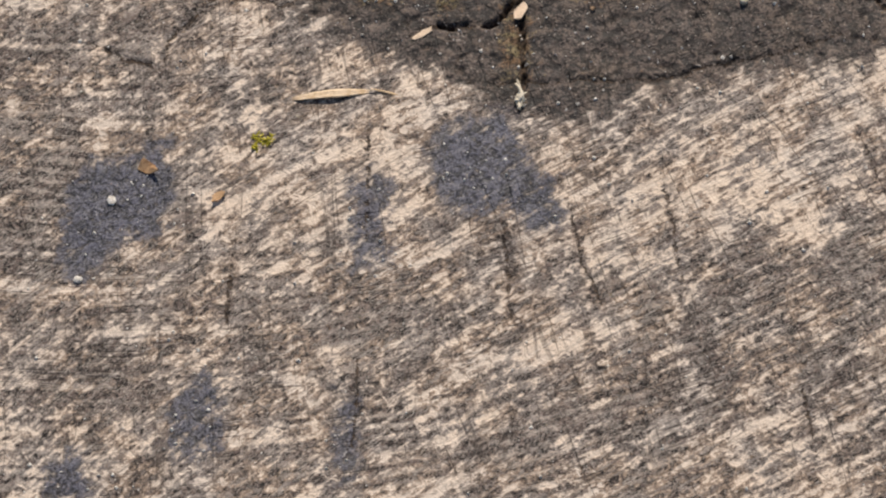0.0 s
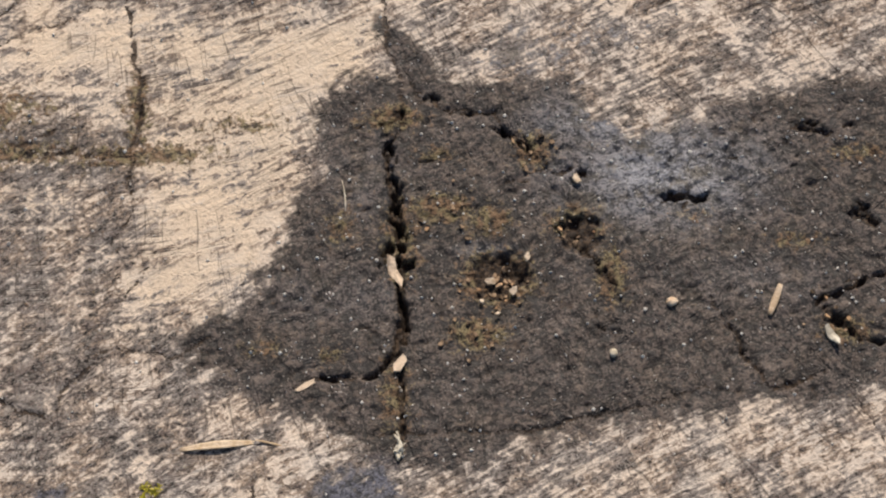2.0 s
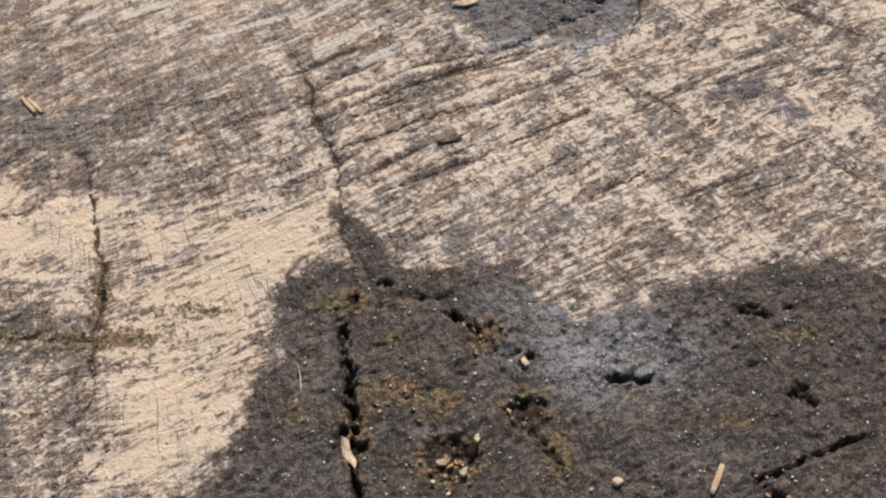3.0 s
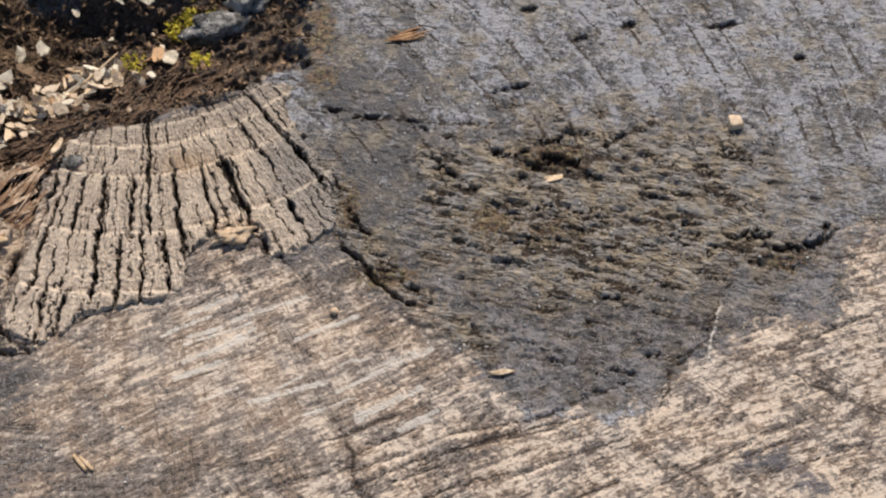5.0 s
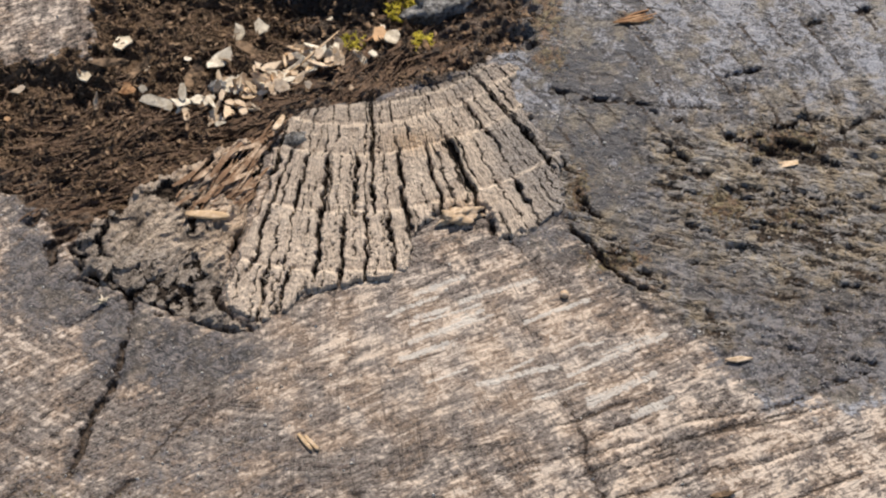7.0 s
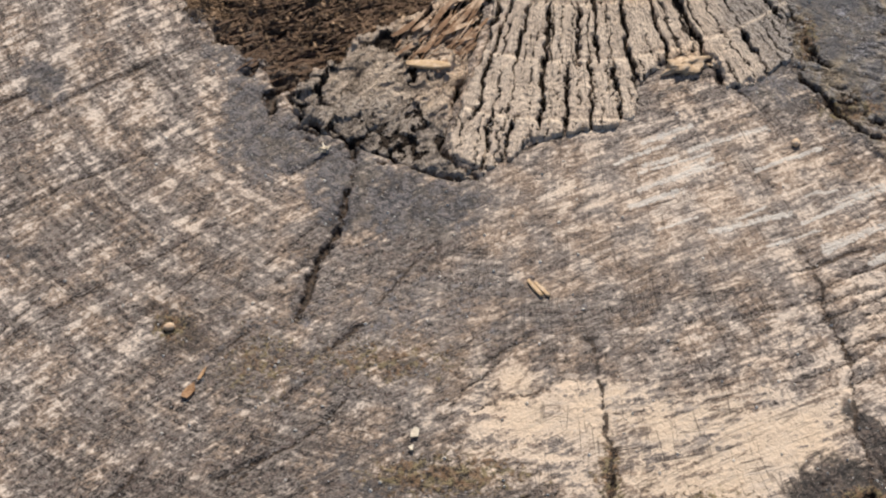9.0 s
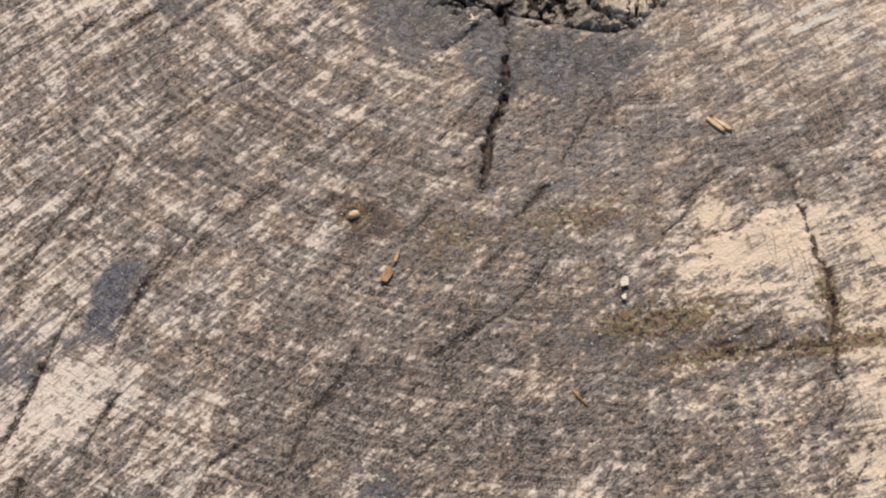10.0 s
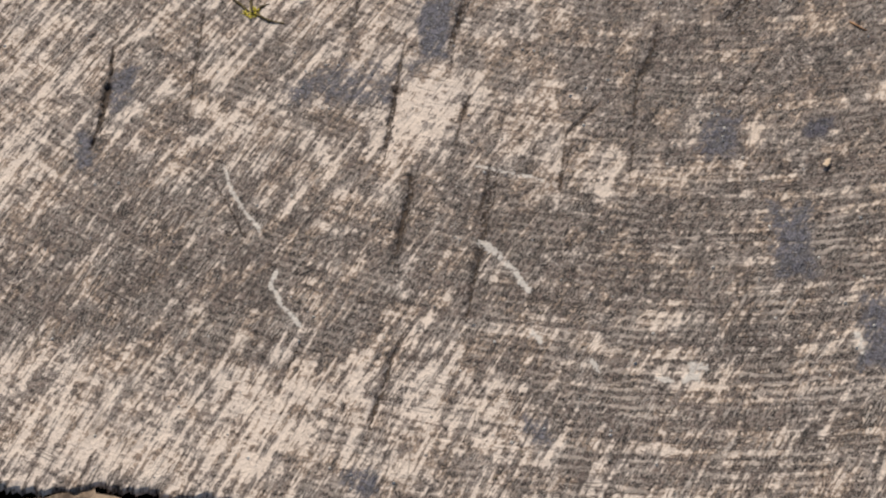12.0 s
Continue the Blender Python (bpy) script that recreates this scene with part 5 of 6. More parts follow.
def build_crust():
    """Loose crumbs of wood beside the wedge: uneven plates parted by ragged cracks."""
    rng = random.Random(9)
    xs, ys = np.arange(-0.116, -0.018, 0.00055), np.arange(0.052, 0.166, 0.00055)
    x, y = np.meshgrid(xs, ys)
    sd = inside(CRUMBLE, x, y) + 0.0060 * (fbm(x, y, 120, 4, 0.6, 25.0) - 0.5) * 2
    keep = (sd > 0) & (inside(WEDGE, x, y) < 0.0045)
    wx, wy = x + 0.010 * (fbm(x, y, 130, 4, 0.66, 26.0) - 0.5), y + 0.010 * (fbm(x, y, 130, 4, 0.66, 27.0) - 0.5)
    ca, sa = math.cos(math.radians(48)), math.sin(math.radians(48))
    along, across = (wx * ca + wy * sa), (-wx * sa + wy * ca)
    best, second, cell = np.full(x.shape, 9.0), np.full(x.shape, 9.0), np.zeros(x.shape, int)
    lean = []
    for k in range(110):
        px, py = rng.uniform(-0.116, -0.018), rng.uniform(0.052, 0.166)
        long = 0.45 if px + 0.6 * py > -0.005 else 0.75
        d = np.hypot((along - px * ca - py * sa) * long, across + px * sa - py * ca)
        second = np.where(d < best, best, np.minimum(second, d))
        cell = np.where(d < best, k, cell)
        best = np.minimum(best, d)
        lean.append((rng.uniform(-0.0018, 0.0008), rng.gauss(0, 0.10), rng.gauss(0, 0.12)))
    lean = np.array(lean)[cell]
    wide = -0.0007 + 0.0042 * np.maximum(0, fbm(x, y, 75, 3, 0.6, 28.0) - 0.36)
    gap = 0.5 * (second - best) - wide
    z = 0.4 * lean[..., 0] + np.clip(lean[..., 1] * (x + 0.065) * 0.6, -0.002, 0.002) + 0.0056 * (fbm(across * 1.3, along * 0.26, 250, 4, 0.66, 29.0) - 0.5) + 0.0012 * (fbm(x, y, 700, 3, 0.6, 30.0) - 0.5)
    z = z - (0.0034 - 0.0018 * smooth(0.100 - y, 0, 0.02)) * (1 - smooth(gap, -0.0003, 0.0003)) - 0.003 * (1 - smooth(sd, 0, 0.002))
    warm = smooth(x + 0.5 * y + 0.02 * (fbm(x, y, 70, 3, 0.6, 31.0) - 0.5), -0.006, 0.010)
    low = smooth(0.098 - y - 0.25 * (x + 0.06) + 0.012 * (fbm(x, y, 80, 3, 0.6, 32.0) - 0.5), -0.004, 0.008)
    shell_pieces("wood_crumb", FAN, x, y, z, keep, cell, {"ridge": 0.25 * fbm(across, along * 0.3, 300, 2, 0.5, 33.0), "gap": gap, "blue": 0.5 * low * (1 - warm), "rust": 0.9 * warm * fbm(x, y, 120, 3, 0.6, 34.0),
                                                         "dark": np.clip(0.46 * (1 - warm) + 0.5 * smooth(fbm(x, y, 90, 3, 0.6, 35.0), 0.5, 0.7), 0, 0.8)}, (along, across * 1.5))


build_wedge()
build_crust()


# ---- rotten stuff in the hollow ----
def strand(verts, faces, p, direction, length, thick, rng, bend=0.25, sides=4):
    """A tapered, slightly bent splinter, added to a vertex list."""
    d = Vector(direction).normalized()
    side = d.cross(Vector((0, 0, 1)))
    side = side.normalized() if side.length > 0.01 else Vector((1, 0, 0))
    up = side.cross(d)
    b1, b2 = rng.uniform(-bend, bend), rng.uniform(-bend, bend)
    rows = 4
    base = len(verts)
    for k in range(rows + 1):
        u = k / rows
        c = Vector(p) + d * (u - 0.5) * length + side * b1 * length * (u - 0.5) ** 2 * 2 + up * b2 * length * (u - 0.5) ** 2
        r = thick * (0.35 + 0.65 * math.sin(math.pi * min(0.95, u + 0.1))) * rng.uniform(0.8, 1.2)
        for s in range(sides):
            a = 2 * math.pi * s / sides + 0.4
            verts.append(tuple(c + side * math.cos(a) * r + up * math.sin(a) * r * 0.6))
    for k in range(rows):
        for s in range(sides):
            q = (s + 1) % sides
            faces.append((base + k * sides + s, base + k * sides + q, base + (k + 1) * sides + q, base + (k + 1) * sides + s))
    faces.append(tuple(base + s for s in range(sides))[::-1])
    faces.append(tuple(base + rows * sides + s for s in range(sides)))


FIBRE_ZONE = [(-0.129, 0.177), (-0.069, 0.182), (-0.004, 0.204), (0.045, 0.236), (0.060, 0.200), (0.012, 0.176), (-0.020, 0.156), (-0.055, 0.134), (-0.088, 0.108), (-0.115, 0.108), (-0.140, 0.138)]


def build_fibres():
    rng = random.Random(21)
    verts, faces = [], []
    count = 0
    while count < 1500:
        x, y = rng.uniform(-0.15, 0.09), rng.uniform(0.10, 0.25)
        if within(FIBRE_ZONE, x, y) < 0:
            continue
        a = math.radians(rng.gauss(20, 9) + (22 if x > 0 else 0) + 10 * math.sin(x * 90 + y * 60))
        length = rng.choice((rng.uniform(0.002, 0.008), rng.uniform(0.006, 0.014), rng.uniform(0.012, 0.030)))
        strand(verts, faces, (x, y, height(x, y) + rng.uniform(-0.001, 0.0022)), (math.cos(a), math.sin(a), rng.gauss(0, 0.12)), length, rng.uniform(0.0002, 0.0007), rng, 0.25)
        count += 1
    # curled strands of dead moss and root hair lying over the rot
    count = 0
    while count < 1500:
        x, y = rng.uniform(-0.15, 0.10), rng.uniform(0.13, 0.295)
        if within(HOLLOW, x, y) < 0.002:
            continue
        a = rng.uniform(0, 2 * math.pi)
        strand(verts, faces, (x, y, height(x, y) + rng.uniform(0.0, 0.0035)), (math.cos(a), math.sin(a), rng.gauss(0, 0.35)), rng.uniform(0.003, 0.009), rng.uniform(0.00018, 0.00045), rng, 1.4, 3)
        count += 1
    mesh_object("rotten_fibre_mass", verts, faces, DARKROT, stump, "brown splintered rotten wood fibres", False, "stuff")


def build_crumbs():
    rng = random.Random(22)
    verts, faces = [], []
    count = 0
    while count < 2800:
        x, y = rng.uniform(-0.16, 0.10), rng.uniform(0.13, 0.29)
        if within(HOLLOW, x, y) < 0.002:
            continue
        a = rng.uniform(0, math.pi)
        strand(verts, faces, (x, y, height(x, y) + rng.uniform(-0.001, 0.003)), (math.cos(a), math.sin(a), rng.gauss(0, 0.4)), rng.uniform(0.0012, 0.0046), rng.uniform(0.0003, 0.0014), rng, 0.6)
        count += 1
    tagged(mesh_object("rotten_wood_crumbs", verts, faces, MULCH, None, "dark brown rotten wood crumbs filling the hollow", False, "stuff"), category="wood crumbs")


def build_splinters():
    """Tan splinters standing out of the torn edge left of the wedge."""
    rng = random.Random(24)
    zone = [(-0.019, 0.165), (-0.024, 0.148), (-0.028, 0.124), (-0.038, 0.116), (-0.054, 0.119), (-0.060, 0.132), (-0.042, 0.149), (-0.028, 0.162)]
    verts, faces, count = [], [], 0
    while count < 120:
        x, y = rng.uniform(-0.07, -0.01), rng.uniform(0.09, 0.17)
        if within(zone, x, y) < 0:
            continue
        a = math.radians(rng.gauss(50, 8))
        strand(verts, faces, (x, y, rng.uniform(-0.002, 0.0022)), (math.cos(a), math.sin(a), rng.gauss(0, 0.08)), rng.choice((0.004, 0.007, 0.012, 0.020, 0.026)), rng.choice((0.0003, 0.0005, 0.0008, 0.0015)), rng, 0.15)
        count += 1
    mesh_object("splinter_mass", verts, faces, TORN, stump, "torn tan wood splinters", False, "stuff")


build_fibres()
build_splinters()
build_crumbs()


def build_grit():
    """Pale grains of sand and lichen caught on the dark stains."""
    rng = random.Random(23)
    verts, faces = [], []
    count = 0
    while count < 5600:
        x, y = rng.uniform(-0.45, 0.36), rng.uniform(-0.36, 0.29)
        j, i = int(np.searchsorted(YS, y)), int(np.searchsorted(XS, x))
        if rng.random() > 0.18 + 0.82 * FIELD["stain"][j, i] or HOLE[j, i] > 0.5:
            continue
        r = rng.choice((0.00022, 0.00025, 0.0003, 0.0003, 0.0004, 0.0005, 0.0007))
        base, z = len(verts), float(Z[j, i]) + r * 0.4
        for dx, dy, dz in ((1, 0, 0), (0, 1, 0), (-1, 0, 0), (0, -1, 0), (0, 0, 1), (0, 0, -1)):
            s = r * rng.uniform(0.7, 1.4)
            verts.append((x + dx * s, y + dy * s, z + dz * s))
        faces += [tuple(base + q for q in f) for f in ((0, 1, 4), (1, 2, 4), (2, 3, 4), (3, 0, 4), (1, 0, 5), (2, 1, 5), (3, 2, 5), (0, 3, 5))]
        count += 1
    tagged(mesh_object("pale_grit", verts, faces, GRIT, None, "scattered pale sand grains on dark wood", False, "stuff"), category="grit")


build_grit()


# ---- single small things lying on the face ----
def thing(name, bm, material, x, y, lift, rz, label, category, group="", tilt=(0.0, 0.0)):
    bmesh.ops.recalc_face_normals(bm, faces=bm.faces)
    me = bpy.data.meshes.new(name)
    bm.to_mesh(me)
    bm.free()
    me.materials.append(material)
    me.polygons.foreach_set("use_smooth", [True] * len(me.polygons))
    ob = new(name, me)
    top = 0.0014 if max(within(WEDGE, x, y), within(CRUMBLE, x, y)) > 0.002 else max(height(x + dx, y + dy) for dx in (-0.002, 0, 0.002) for dy in (-0.002, 0, 0.002))
    ob.matrix_world = pose(x, y, top + lift, tilt[0], tilt[1], rz)
    return tagged(ob, label, category, group)


def flake_mesh(length, width, thick, curl, seed, ragged=0.25, taper=0.5):
    """A thin curled flake with ragged sides: a bit of leaf, bark or wood."""
    rng = random.Random(seed)
    bm = bmesh.new()
    rows, cols = 7, 4
    layers = []
    for s in (1, -1):
        grid = []
        for a in range(rows + 1):
            u = a / rows
            wide = width * (1 - taper * abs(2 * u - 1) ** 1.8) * (1 + ragged * (noise.noise((u * 4, seed, 1.1))))
            line = []
            for b in range(cols + 1):
                v = b / cols - 0.5
                x = (u - 0.5) * length + ragged * 0.2 * width * noise.noise((v * 3, seed, 4.0))
                y = v * wide + ragged * 0.3 * width * noise.noise((u * 3, seed * 2.0, 0.5))
                z = curl * ((2 * u - 1) ** 2 * length * 0.35 - (2 * v) ** 2 * width * 0.3) + 0.12 * width * noise.noise((u * 2.5, v * 2.5, seed))
                line.append(bm.verts.new((x, y, z + s * thick * 0.5)))
            grid.append(line)
        layers.append(grid)
    top, low = layers
    for a in range(rows):
        for b in range(cols):
            bm.faces.new((top[a][b], top[a + 1][b], top[a + 1][b + 1], top[a][b + 1]))
            bm.faces.new((low[a][b], low[a][b + 1], low[a + 1][b + 1], low[a + 1][b]))
    for a in range(rows):
        bm.faces.new((top[a][0], low[a][0], low[a + 1][0], top[a + 1][0]))
        bm.faces.new((top[a][cols], top[a + 1][cols], low[a + 1][cols], low[a][cols]))
    for b in range(cols):
        bm.faces.new((top[0][b], top[0][b + 1], low[0][b + 1], low[0][b]))
        bm.faces.new((top[rows][b], low[rows][b], low[rows][b + 1], top[rows][b + 1]))
    return bm


def shard_mesh(length, width, thick, bend, seed):
    """An angular broken flake: an uneven outline, creased along the middle."""
    rng = random.Random(seed)
    n = rng.choice((6, 7, 8, 9))
    bm = bmesh.new()
    out = []
    for k in range(n):
        a = 2 * math.pi * (k + rng.uniform(-0.3, 0.3)) / n
        r = rng.uniform(0.5, 1.15)
        out.append((0.5 * length * r * math.cos(a), 0.5 * width * r * math.sin(a)))
    rows = []
    for s in (1, -1):
        mid = bm.verts.new((0.1 * length * rng.uniform(-1, 1), 0, s * thick * 0.5))
        ring = [bm.verts.new((x * q, y * q, s * thick * 0.5 + bend * (y * 0.5 + 0.8 * x * x / length) * q)) for q in (0.55, 1.0) for x, y in out]
        rows.append((mid, ring))
    for (mid, ring), flip in zip(rows, (False, True)):
        for k in range(n):
            j = (k + 1) % n
            for f in ((mid, ring[k], ring[j]), (ring[k], ring[n + k], ring[n + j], ring[j])):
                bm.faces.new(f[::-1] if flip else f)
    for k in range(n):
        j = (k + 1) % n
        a, b = rows[0][1], rows[1][1]
        bm.faces.new((a[n + k], b[n + k], b[n + j], a[n + j]))
    return bm


def shard(name, x, y, length, width, rz, mat, label, category, bend=0.3, seed=1, lift=0.0012, thick=0.0007, tilt=(0, 0), group=""):
    ob = thing(name, shard_mesh(length, width, thick, bend, seed), mat, x, y, lift, rz, label, category, group, tilt)
    ob.data.polygons.foreach_set("use_smooth", [False] * len(ob.data.polygons))
    return ob


def lump_mesh(sx, sy, sz, seed, rough=0.25, level=3):
    """A rounded, knobbly lump."""
    bm = bmesh.new()
    bmesh.ops.create_icosphere(bm, subdivisions=level, radius=0.5)
    for v in bm.verts:
        n = v.co.normalized()
        k = 1 + rough * (noise.noise(n * 1.7 + Vector((seed, 0, 0))) + 0.5 * noise.noise(n * 4.1 + Vector((0, seed, 0))) + 0.35 * noise.noise(n * 9.0 + Vector((seed, seed, 0))))
        c = n * k * 0.5
        c.z = max(c.z, -0.32)
        v.co = Vector((c.x * sx, c.y * sy, c.z * sz))
    return bm


def stick_mesh(length, thick, seed, bend=0.15):
    rng = random.Random(seed)
    verts, faces = [], []
    strand(verts, faces, (0, 0, 0), (1, 0, 0), length, thick, rng, bend, 6)
    bm = bmesh.new()
    vs = [bm.verts.new(v) for v in verts]
    for f in faces:
        bm.faces.new([vs[k] for k in f])
    return bm


def flake(name, x, y, length, width, rz, mat, label, category, curl=0.35, seed=1.0, lift=0.0012, thick=0.0005, ragged=0.25, taper=0.5, tilt=(0, 0), group=""):
    return thing(name, flake_mesh(length, width, thick, curl, seed, ragged, taper), mat, x, y, lift, rz, label, category, group, tilt)


def pebble(name, x, y, sx, sy, sz, rz, mat, label, category, seed=1.0, rough=0.2, group=""):
    return thing(name, lump_mesh(sx, sy, sz, seed, rough, 4 if rough > 0.85 else 3), mat, x, y, sz * 0.28, rz, label, category, group)


def stick(name, x, y, length, thick, rz, mat, label, category, seed=1, lift=None, tilt=(0, 0), bend=0.15, group=""):
    return thing(name, stick_mesh(length, thick, seed, bend), mat, x, y, thick * 0.8 if lift is None else lift, rz, label, category, group, tilt)


def moss_tuft(x, y, width, tall, count, seed, label):
    """A cushion of short upright shoots with pointed leaves."""
    rng = random.Random(seed)
    verts, faces = [], []
    for k in range(count):
        a, r = rng.uniform(0, 2 * math.pi), width * 0.5 * math.sqrt(rng.random())
        lean = Vector((math.cos(a) * r / width * 1.2, math.sin(a) * r / width * 1.2, 1.0))
        h = tall * rng.uniform(0.5, 1.0) * (1 - 0.4 * r / (width * 0.5))
        foot = Vector((math.cos(a) * r, math.sin(a) * r, 0.0))
        strand(verts, faces, foot + lean * h * 0.5, lean, h, 0.0003, rng, 0.3, 3)
        for q in range(7):
            u = rng.uniform(0.25, 1.0)
            b = rng.uniform(0, 2 * math.pi)
            strand(verts, faces, foot + lean * h * u + Vector((math.cos(b), math.sin(b), 0.5)) * 0.0009, (math.cos(b), math.sin(b), rng.uniform(0.2, 0.9)), 0.0024, 0.00035, rng, 0.3, 3)
    bm = bmesh.new()
    vs = [bm.verts.new(v) for v in verts]
    for f in faces:
        bm.faces.new([vs[i] for i in f])
    return thing("moss_tuft", bm, MOSS, x, y, -0.001, 0, label, "moss", "moss in the hollow")


def box_mesh(sx, sy, sz, seed):
    """A worn squarish stone with rounded corners."""
    bm = bmesh.new()
    bmesh.ops.create_cube(bm, size=1.0)
    bmesh.ops.bevel(bm, geom=bm.edges[:], offset=0.2, segments=3, profile=0.6, affect='EDGES')
    for v in bm.verts:
        k = 1 + 0.22 * noise.noise(v.co * 1.6 + Vector((seed, 0, 0))) + 0.10 * noise.noise(v.co * 4.0 + Vector((0, seed, 0)))
        v.co = Vector((v.co.x * sx * k, v.co.y * sy * k, v.co.z * sz * k))
    return bm


# near the lower stain
leaf = flake("dry_leaf_strip", 0.0568, -0.2158, 0.029, 0.0030, 3, STRAW, "narrow curled tan leaf strip with a thin stalk", "leaf", -0.2, 3.0, 0.0012, 0.0004, 0.15, 0.75)
part("stalk", stick_mesh(0.013, 0.0004, 5, 0.2), STRAW, leaf).matrix_local = pose(0.0195, -0.0012, -0.001, 0, 6, -18)
shard("curled_splinter", 0.1215, -0.153, 0.0135, 0.005, -72, TORN, "curled tan wood splinter stuck in a crack", "splinter", 0.5, 5, -0.0002, 0.0012)
shard("wood_splinter", 0.1225, -0.188, 0.0085, 0.0042, 52, TORN, "pale wood splinter wedged in a crack", "splinter", 0.2, 6, -0.0002, 0.001)
shard("wood_splinter", 0.088, -0.195, 0.010, 0.0026, 25, TORN, "pale wood splinter wedged in a crack", "splinter", 0.2, 7, -0.0002, 0.0008)


def fluff(x, y, length, width, rz, count, seed, label):
    """A small ragged bundle of pale fibres."""
    rng = random.Random(seed)
    verts, faces = [], []
    for k in range(count):
        a = rng.gauss(0, 0.5)
        strand(verts, faces, (rng.gauss(0, length * 0.18), rng.gauss(0, width * 0.25), rng.uniform(0.0004, 0.0022)), (math.cos(a), math.sin(a), rng.gauss(0, 0.25)), length * rng.uniform(0.35, 0.8), rng.uniform(0.0003, 0.0009), rng, 0.5)
    bm = bmesh.new()
    vs = [bm.verts.new(v) for v in verts]
    for f in faces:
        bm.faces.new([vs[i] for i in f])
    return thing("fluff_tuft", bm, PALE, x, y, -0.0004, rz, label, "plant fluff")


fluff(0.1205, -0.2195, 0.009, 0.004, 80, 9, 81, "small pale fibrous tuft in a crack")
shard("pale_husk", 0.2765, -0.185, 0.009, 0.0042, -62, PALE, "ragged pale curled husk on dark wood", "husk", 0.7, 82, 0.001, 0.0009)
fluff(-0.0895, 0.0710, 0.007, 0.002, 30, 6, 84, "tiny white fibre tuft on dark wood")
tuft = shard("pale_husk", 0.2565, -0.2645, 0.010, 0.0034, 66, PALE, "pale curled husk with a thin tail on streaked wood", "husk", 0.8, 87, 0.0012, 0.0008)
part("tail", stick_mesh(0.014, 0.0004, 88, 0.3), PALE, tuft).matrix_local = pose(0.008, 0.0005, -0.0008, 0, 3, 12)
shard("dark_seed", 0.166, -0.0212, 0.010, 0.0024, 12, MULCH, "dark pointed seed husk on pale wood", "seed", 0.3, 86, 0.0004, 0.0012)
rng = random.Random(83)
for k in range(80):
    cx, cy = ((0.160, -0.158), (0.160, -0.158), (0.142, -0.129), (0.190, -0.138), (0.277, -0.180), (0.157, -0.160), (0.150, -0.178), (0.175, -0.106))[k % 8]
    w = rng.uniform(0.0011, 0.0030)
    shard("wood_crumb", cx + rng.gauss(0, 0.006), cy + rng.gauss(0, 0.005), w, w * rng.uniform(0.5, 0.9), rng.uniform(0, 180), rng.choice((MULCH, MULCH, MULCH, MULCH, LEAF)), "tiny brown wood crumb in the dark stain", "wood chip", 0.2, 400 + k,
          0.0004, 0.0008, (rng.gauss(0, 15), rng.gauss(0, 15)), "crumbs in the dark stain")
flake("wood_sliver", 0.258, -0.1705, 0.0125, 0.0026, 66, CHIP, "flat pale wood sliver on dark wood", "wood chip", 0.05, 8.0, 0.001, 0.0008, 0.12, 0.4)
pebble("pebble", 0.1985, -0.188, 0.003, 0.0033, 0.0026, 0, PALE, "tiny round white pebble", "pebble", 1.0, 0.12)
pebble("pebble", 0.221, -0.1695, 0.0042, 0.0034, 0.0026, 20, PEBBLE, "tiny tan pebble on dark wood", "pebble", 2.0, 0.25)
pebble("pebble", 0.211, -0.172, 0.0016, 0.0014, 0.0012, 50, GRIT, "tiny grey-white pebble on dark wood", "pebble", 3.0, 0.3)
for k, (x, y, s) in enumerate(((0.156, -0.157, 0.0046), (0.164, -0.162, 0.0044), (0.170, -0.149, 0.004), (0.190, -0.1195, 0.0042), (0.1525, -0.166, 0.002), (0.158, -0.171, 0.002))):
    shard("wood_chip", x, y, s, s * 0.7, 40 * k, CHIP, "small tan wood chip in a crumbled hole", "wood chip", 0.2, 10 + k, 0.0016, 0.0010, (8, -6), "chips in the dark stain")
stick("dry_needle", 0.1045, -0.1215, 0.0125, 0.00028, 94, PALE, "thin bleached dry needle", "needle", 3)
shard("curled_leaf_bit", -0.006, -0.239, 0.009, 0.005, -35, LEAF, "small curled brown leaf bit", "leaf", 1.1, 11)
shard("leaf_chip", 0.018, -0.251, 0.0066, 0.0036, 35, LEAF, "small orange-brown leaf chip", "leaf", 0.4, 12)
pebble("pebble", -0.018, -0.2505, 0.0030, 0.0036, 0.0014, 30, GRIT, "tiny flat white pebble", "pebble", 4.0, 0.2)
pebble("pebble", -0.029, -0.278, 0.003, 0.0024, 0.0016, 0, GRIT, "tiny flat white pebble", "pebble", 5.0, 0.2)
moss_tuft(0.033, -0.232, 0.006, 0.002, 9, 31, "tiny yellow-green moss shoot on bare wood")
# middle of the face
flake("straw_splinter", -0.0012, 0.0035, 0.0095, 0.0018, -52, STRAW, "short pale straw splinter lying with its twin", "splinter", 0.02, 6.0, 0.0005, 0.0008, 0.1, 0.35, (0, 0), "pair of straw splinters")
flake("straw_splinter", 0.0016, 0.0030, 0.0085, 0.0016, -48, STRAW, "short pale straw splinter lying with its twin", "splinter", 0.02, 7.0, 0.0005, 0.0008, 0.1, 0.35, (0, 0), "pair of straw splinters")
flake("wood_chip", 0.176, 0.041, 0.0115, 0.0026, 4, CHIP, "thin pale pointed wood chip", "wood chip", 0.1, 13.0, 0.0008, 0.0006, 0.2, 0.8)
pebble("pebble", 0.105, 0.0735, 0.0038, 0.0036, 0.003, 20, PEBBLE, "tiny cream pebble beside a crack", "pebble", 6.0, 0.2)
pebble("pebble", -0.1465, -0.0145, 0.0044, 0.0034, 0.0028, 15, PEBBLE, "small tan pebble on a dark spot", "pebble", 7.0, 0.15)
